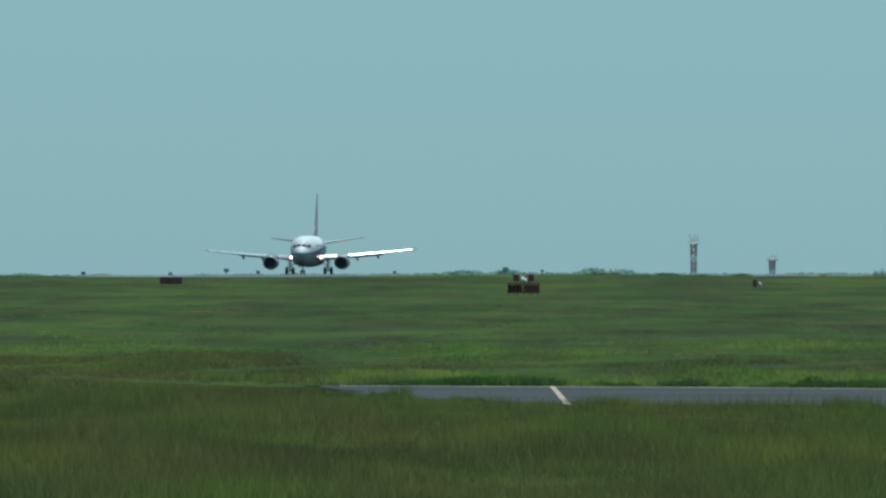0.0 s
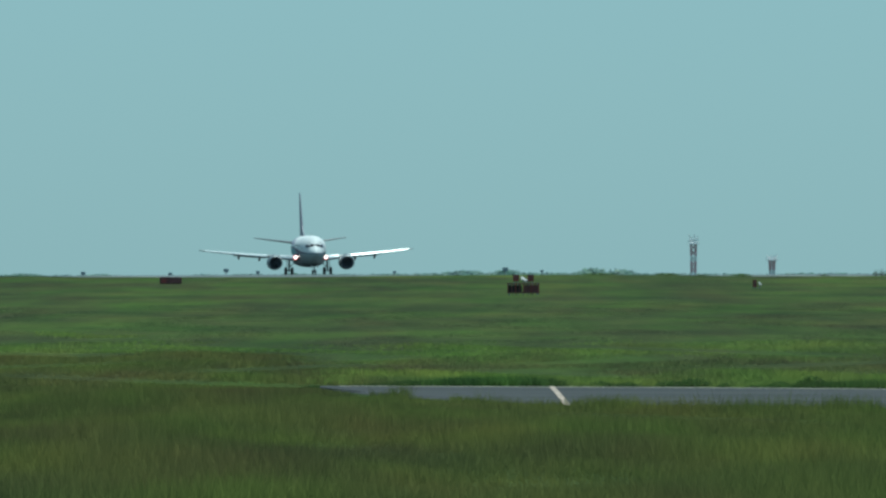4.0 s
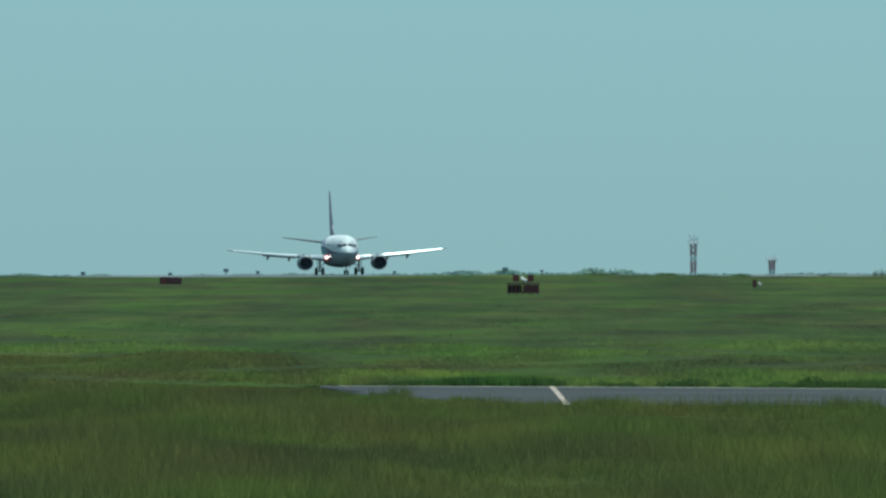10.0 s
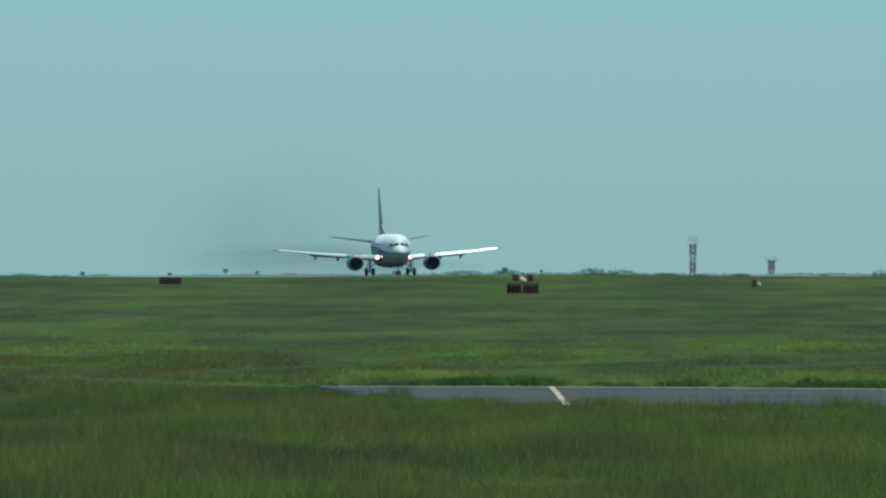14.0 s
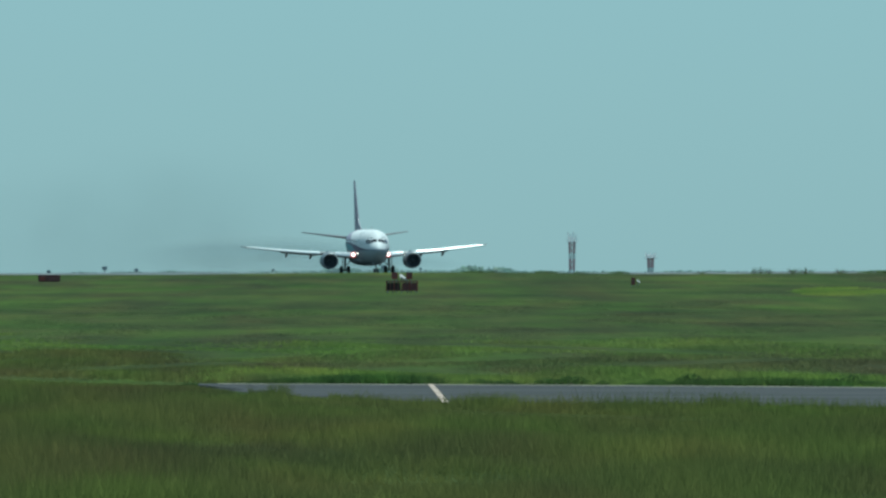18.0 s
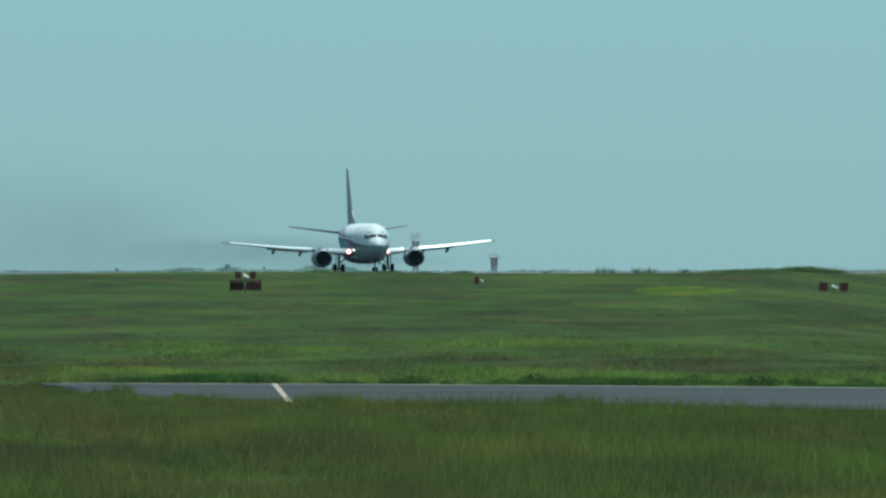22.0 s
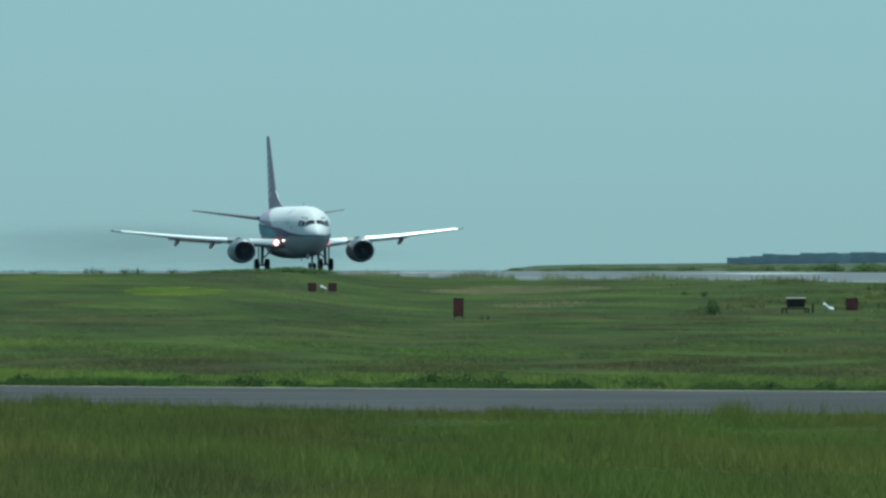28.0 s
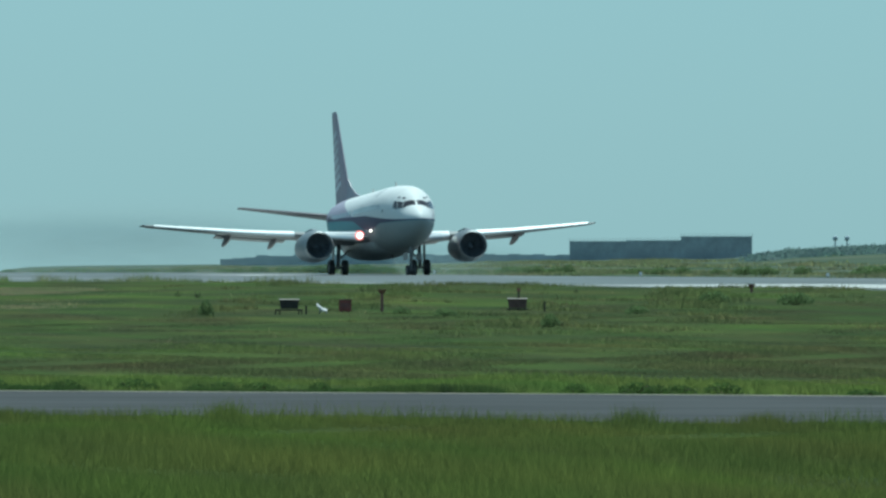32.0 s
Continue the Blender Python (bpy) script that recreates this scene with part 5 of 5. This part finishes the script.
for u0, level, hu, hd, n, material, label in [(1704, 521, 95, 22, 1300000, M_BRIGHT, "fresh yellow-green grass patch"), (165, 592, 110, 12, 200000, M_VERGE, "fresh light green grass patch"),
                                              (2310, 515, 170, 34, 1300000, M_DRY, "dry straw-coloured grass patch"),
                                              (2350, 545, 110, 18, 80000, M_DRY, "dry straw-coloured grass patch")]:
    d0 = footing(u0, level)[0]
    grass_field("grass_patch", label, d0 - hd, d0 + hd, n // 3, 0.10, 0.045, patch_of(u0, level, hu, hd), material)


# ======== the airliner's exhaust, in thin rounded drifts ========
def haze_material(name, color, strength, scatter=False):
    m = bpy.data.materials.new(name)
    m.use_nodes = True
    nt = m.node_tree
    b = nt.nodes["Principled BSDF"]
    tc = nt.nodes.new("ShaderNodeTexCoord")
    sp = nt.nodes.new("ShaderNodeSeparateXYZ")
    nt.links.new(tc.outputs["Object"], sp.inputs[0])
    rr = math_node(nt, "ADD", math_node(nt, "MULTIPLY", sp.outputs[0], sp.outputs[0]), math_node(nt, "MULTIPLY", sp.outputs[2], sp.outputs[2]))
    core = math_node(nt, "MAXIMUM", math_node(nt, "SUBTRACT", 1.0, rr), 0.0)
    core = math_node(nt, "POWER", core, 1.6)
    patch = math_node(nt, "MULTIPLY_ADD", noise_node(nt, 1.7, 3), 1.1, 0.45)
    alpha = math_node(nt, "MULTIPLY", math_node(nt, "MULTIPLY", core, patch), strength)
    b.inputs["Base Color"].default_value, b.inputs["Roughness"].default_value, b.inputs["Specular IOR Level"].default_value = (*color, 1), 1.0, 0.0
    if not scatter:
        nt.links.new(alpha, b.inputs["Alpha"])
        return m
    # droplets pass on the light that falls on them from behind
    tr = nt.nodes.new("ShaderNodeBsdfTranslucent")
    tr.inputs["Color"].default_value = (*color, 1)
    both = nt.nodes.new("ShaderNodeAddShader")
    nt.links.new(b.outputs[0], both.inputs[0])
    nt.links.new(tr.outputs[0], both.inputs[1])
    thin = nt.nodes.new("ShaderNodeMixShader")
    nt.links.new(alpha, thin.inputs[0])
    nt.links.new(nt.nodes.new("ShaderNodeBsdfTransparent").outputs[0], thin.inputs[1])
    nt.links.new(both.outputs[0], thin.inputs[2])
    nt.links.new(thin.outputs[0], nt.nodes["Material Output"].inputs[0])
    return m


# open half-shell turned to the camera, its falloff shaped for that view
def haze_puff(material, label):
    bm = bmesh.new()
    rings = [[(math.sin(q) * math.cos(a), -math.cos(q), math.sin(q) * math.sin(a)) for a in [2 * math.pi * k / 28 for k in range(28)]] for q in [math.pi / 2 * j / 9 for j in range(1, 10)]]
    loft(bm, rings, caps=False)
    bm.faces.new([v for v in list(bm.verts)[:28]])
    ob = smooth(part("exhaust_drift", bm, material), 80)
    ob.visible_shadow = False
    return tagged(ob, label, "exhaust haze", kind="stuff")


M_SOOT = haze_material("thin_sooty_exhaust", (0.34, 0.32, 0.30), 0.088)
M_SMOKE = haze_material("grey_take_off_smoke", (0.30, 0.29, 0.28), 0.15)
M_BLAST = haze_material("pale_jet_blast_haze", (0.24, 0.296, 0.292), 0.27, True)


# ======== what moves ========
# seconds, way along the runway, offset across it, heading
ROLL = [(0, 1945.9, 1.60, -4.00), (0.5, 1944.3, 1.13, -2.00), (1, 1942.4, 0.73, -0.19), (1.5, 1940.3, 0.42, 1.29), (2, 1937.9, 0.20, 2.45), (2.5, 1935.2, 0.06, 3.25), (3, 1932.3, -0.03, 3.85),
       (3.5, 1929.3, -0.09, 4.36), (5.5, 1934.6, 1.48, 4.91), (6, 1928.5, 1.29, 4.97), (7, 1916.2, 0.91, 4.96), (8, 1903.7, 0.58, 4.93), (9, 1891.0, 0.24, 4.98), (10, 1877.6, -0.00, 5.04),
       (11, 1862.7, -0.17, 5.48), (12, 1844.9, -0.20, 6.15), (13, 1824.3, -0.10, 6.05), (14, 1801.7, 0.08, 5.45), (14.5, 1790.0, 0.23, 5.31), (16.5, 1727.4, 0.18, 5.19), (17, 1709.2, 0.21, 5.19),
       (18, 1672.3, 0.11, 5.20), (19, 1633.8, 0.07, 5.17), (20, 1592.9, 0.06, 5.21), (21, 1549.1, 0.03, 5.40), (22, 1501.9, 0.00, 5.46), (23, 1451.2, 0.03, 5.41), (24, 1397.4, 0.15, 5.16),
       (25, 1341.8, 0.27, 4.99), (25.5, 1313.8, 0.21, 4.96), (27.5, 1194.3, 0.17, 5.14), (28, 1162.1, 0.09, 5.21), (29, 1097.3, -0.05, 5.34), (30, 1030.7, -0.10, 5.39), (31, 961.8, -0.01, 5.35),
       (31.5, 926.6, 0.08, 5.32), (32, 891.2, 0.20, 5.31)]
SINK = [(0, 0), (30.4, 0), (32.0, 0.08)]
BANK = [(0, 0.3), (6.0, 0.6), (16.0, 0.6), (24.0, 0.5), (32.0, 0.4)]
PITCH = [(0, 0), (30.4, 0), (31.0, 0.7), (31.5, 1.6), (32.0, 2.6)]


TRAIL = [(14, 3, 11.0, 1.9, M_BLAST), (45, -7, 17.0, 3.6, M_SMOKE), (125, 0, 20.0, 3.5, M_BLAST)]
DRIFTS = [  # start, place across behind the tail, drift, height, half width, half height
    (9.6, -6, -30, 4.0, 14.0, 13.0, M_SOOT), (11.4, -4, -19, 3.0, 17.0, 17.0, M_SOOT), (13.6, -4, -9, 3.0, 17.0, 16.0, M_SOOT), (16.4, -8, -7, 2.5, 17.0, 13.0, M_SOOT),
    (19.0, -10, -6, 2.5, 16.0, 12.0, M_SOOT), (21.6, -11, -6, 2.0, 15.0, 10.0, M_SOOT)]


def motions():
    rows = []
    for t, y, aside, h in ROLL:
        x = (ACROSS - y * math.sin(HEAD)) / math.cos(HEAD) + aside
        rows.append((t, pose(x, y, EYE + table(y, RUNWAY_Z) - table(t, SINK), table(t, BANK), -table(t, PITCH), -90 + h)))
    walk(airliner, rows)
    # the nose strut stretches as the nose comes up, so that its wheels stay near the runway
    nose = next(c for c in airliner.children if c.name.startswith("nose_gear"))
    walk(nose, [(t, pose(0, 0, -11.07 * math.sin(radians(table(t, PITCH))))) for t in (0.0, 30.4, 30.7, 31.0, 31.25, 31.5, 31.75, 32.0)])
    # jet blast and spray that trail the wheels once the engines are at full power
    for back, off, rx, rz, mat in TRAIL:
        ob = haze_puff(mat, "pale jet blast haze trailing behind the airliner")
        ob.scale = (rx, rz, rz)
        keys = []
        for t, y, _, _ in [ROLL[0]] + [r for r in ROLL if r[0] >= 6]:
            g = min(1.0, max(0.0, (t - 7.0) / 7.0))
            yy = y + back
            x = (ACROSS - yy * math.sin(HEAD)) / math.cos(HEAD) + off
            keys.append((t, pose(x, yy, EYE + table(min(yy, 1930), RUNWAY_Z) + rz * (2.2 * g - 1.7))))
        walk(ob, keys)
    # the drifts wait unseen below the ground, then rise behind the tail as the engines spool up
    for start, off, blow, up, rx, rz, mat in DRIFTS:
        ob = haze_puff(mat, "thin dark exhaust haze drifting behind the airliner")
        ob.scale = (rx, 8.0, rz)
        born = table(start, ROLL)
        x0 = (ACROSS - born * math.sin(HEAD)) / math.cos(HEAD) + off
        keys = []
        for t in np.arange(0.0, 32.01, 1.0):
            f = max(0.0, t - start)
            g = min(1.0, f / 2.5)
            g = g * g * (3 - 2 * g)
            y = born + 70
            base = EYE + table(min(y, 1930), RUNWAY_Z)
            keys.append((float(t), pose(x0 + blow * min(f, 14) / 14, y, base - 2 * rz + (up + 2 * rz) * g)))
        walk(ob, keys)


motions()
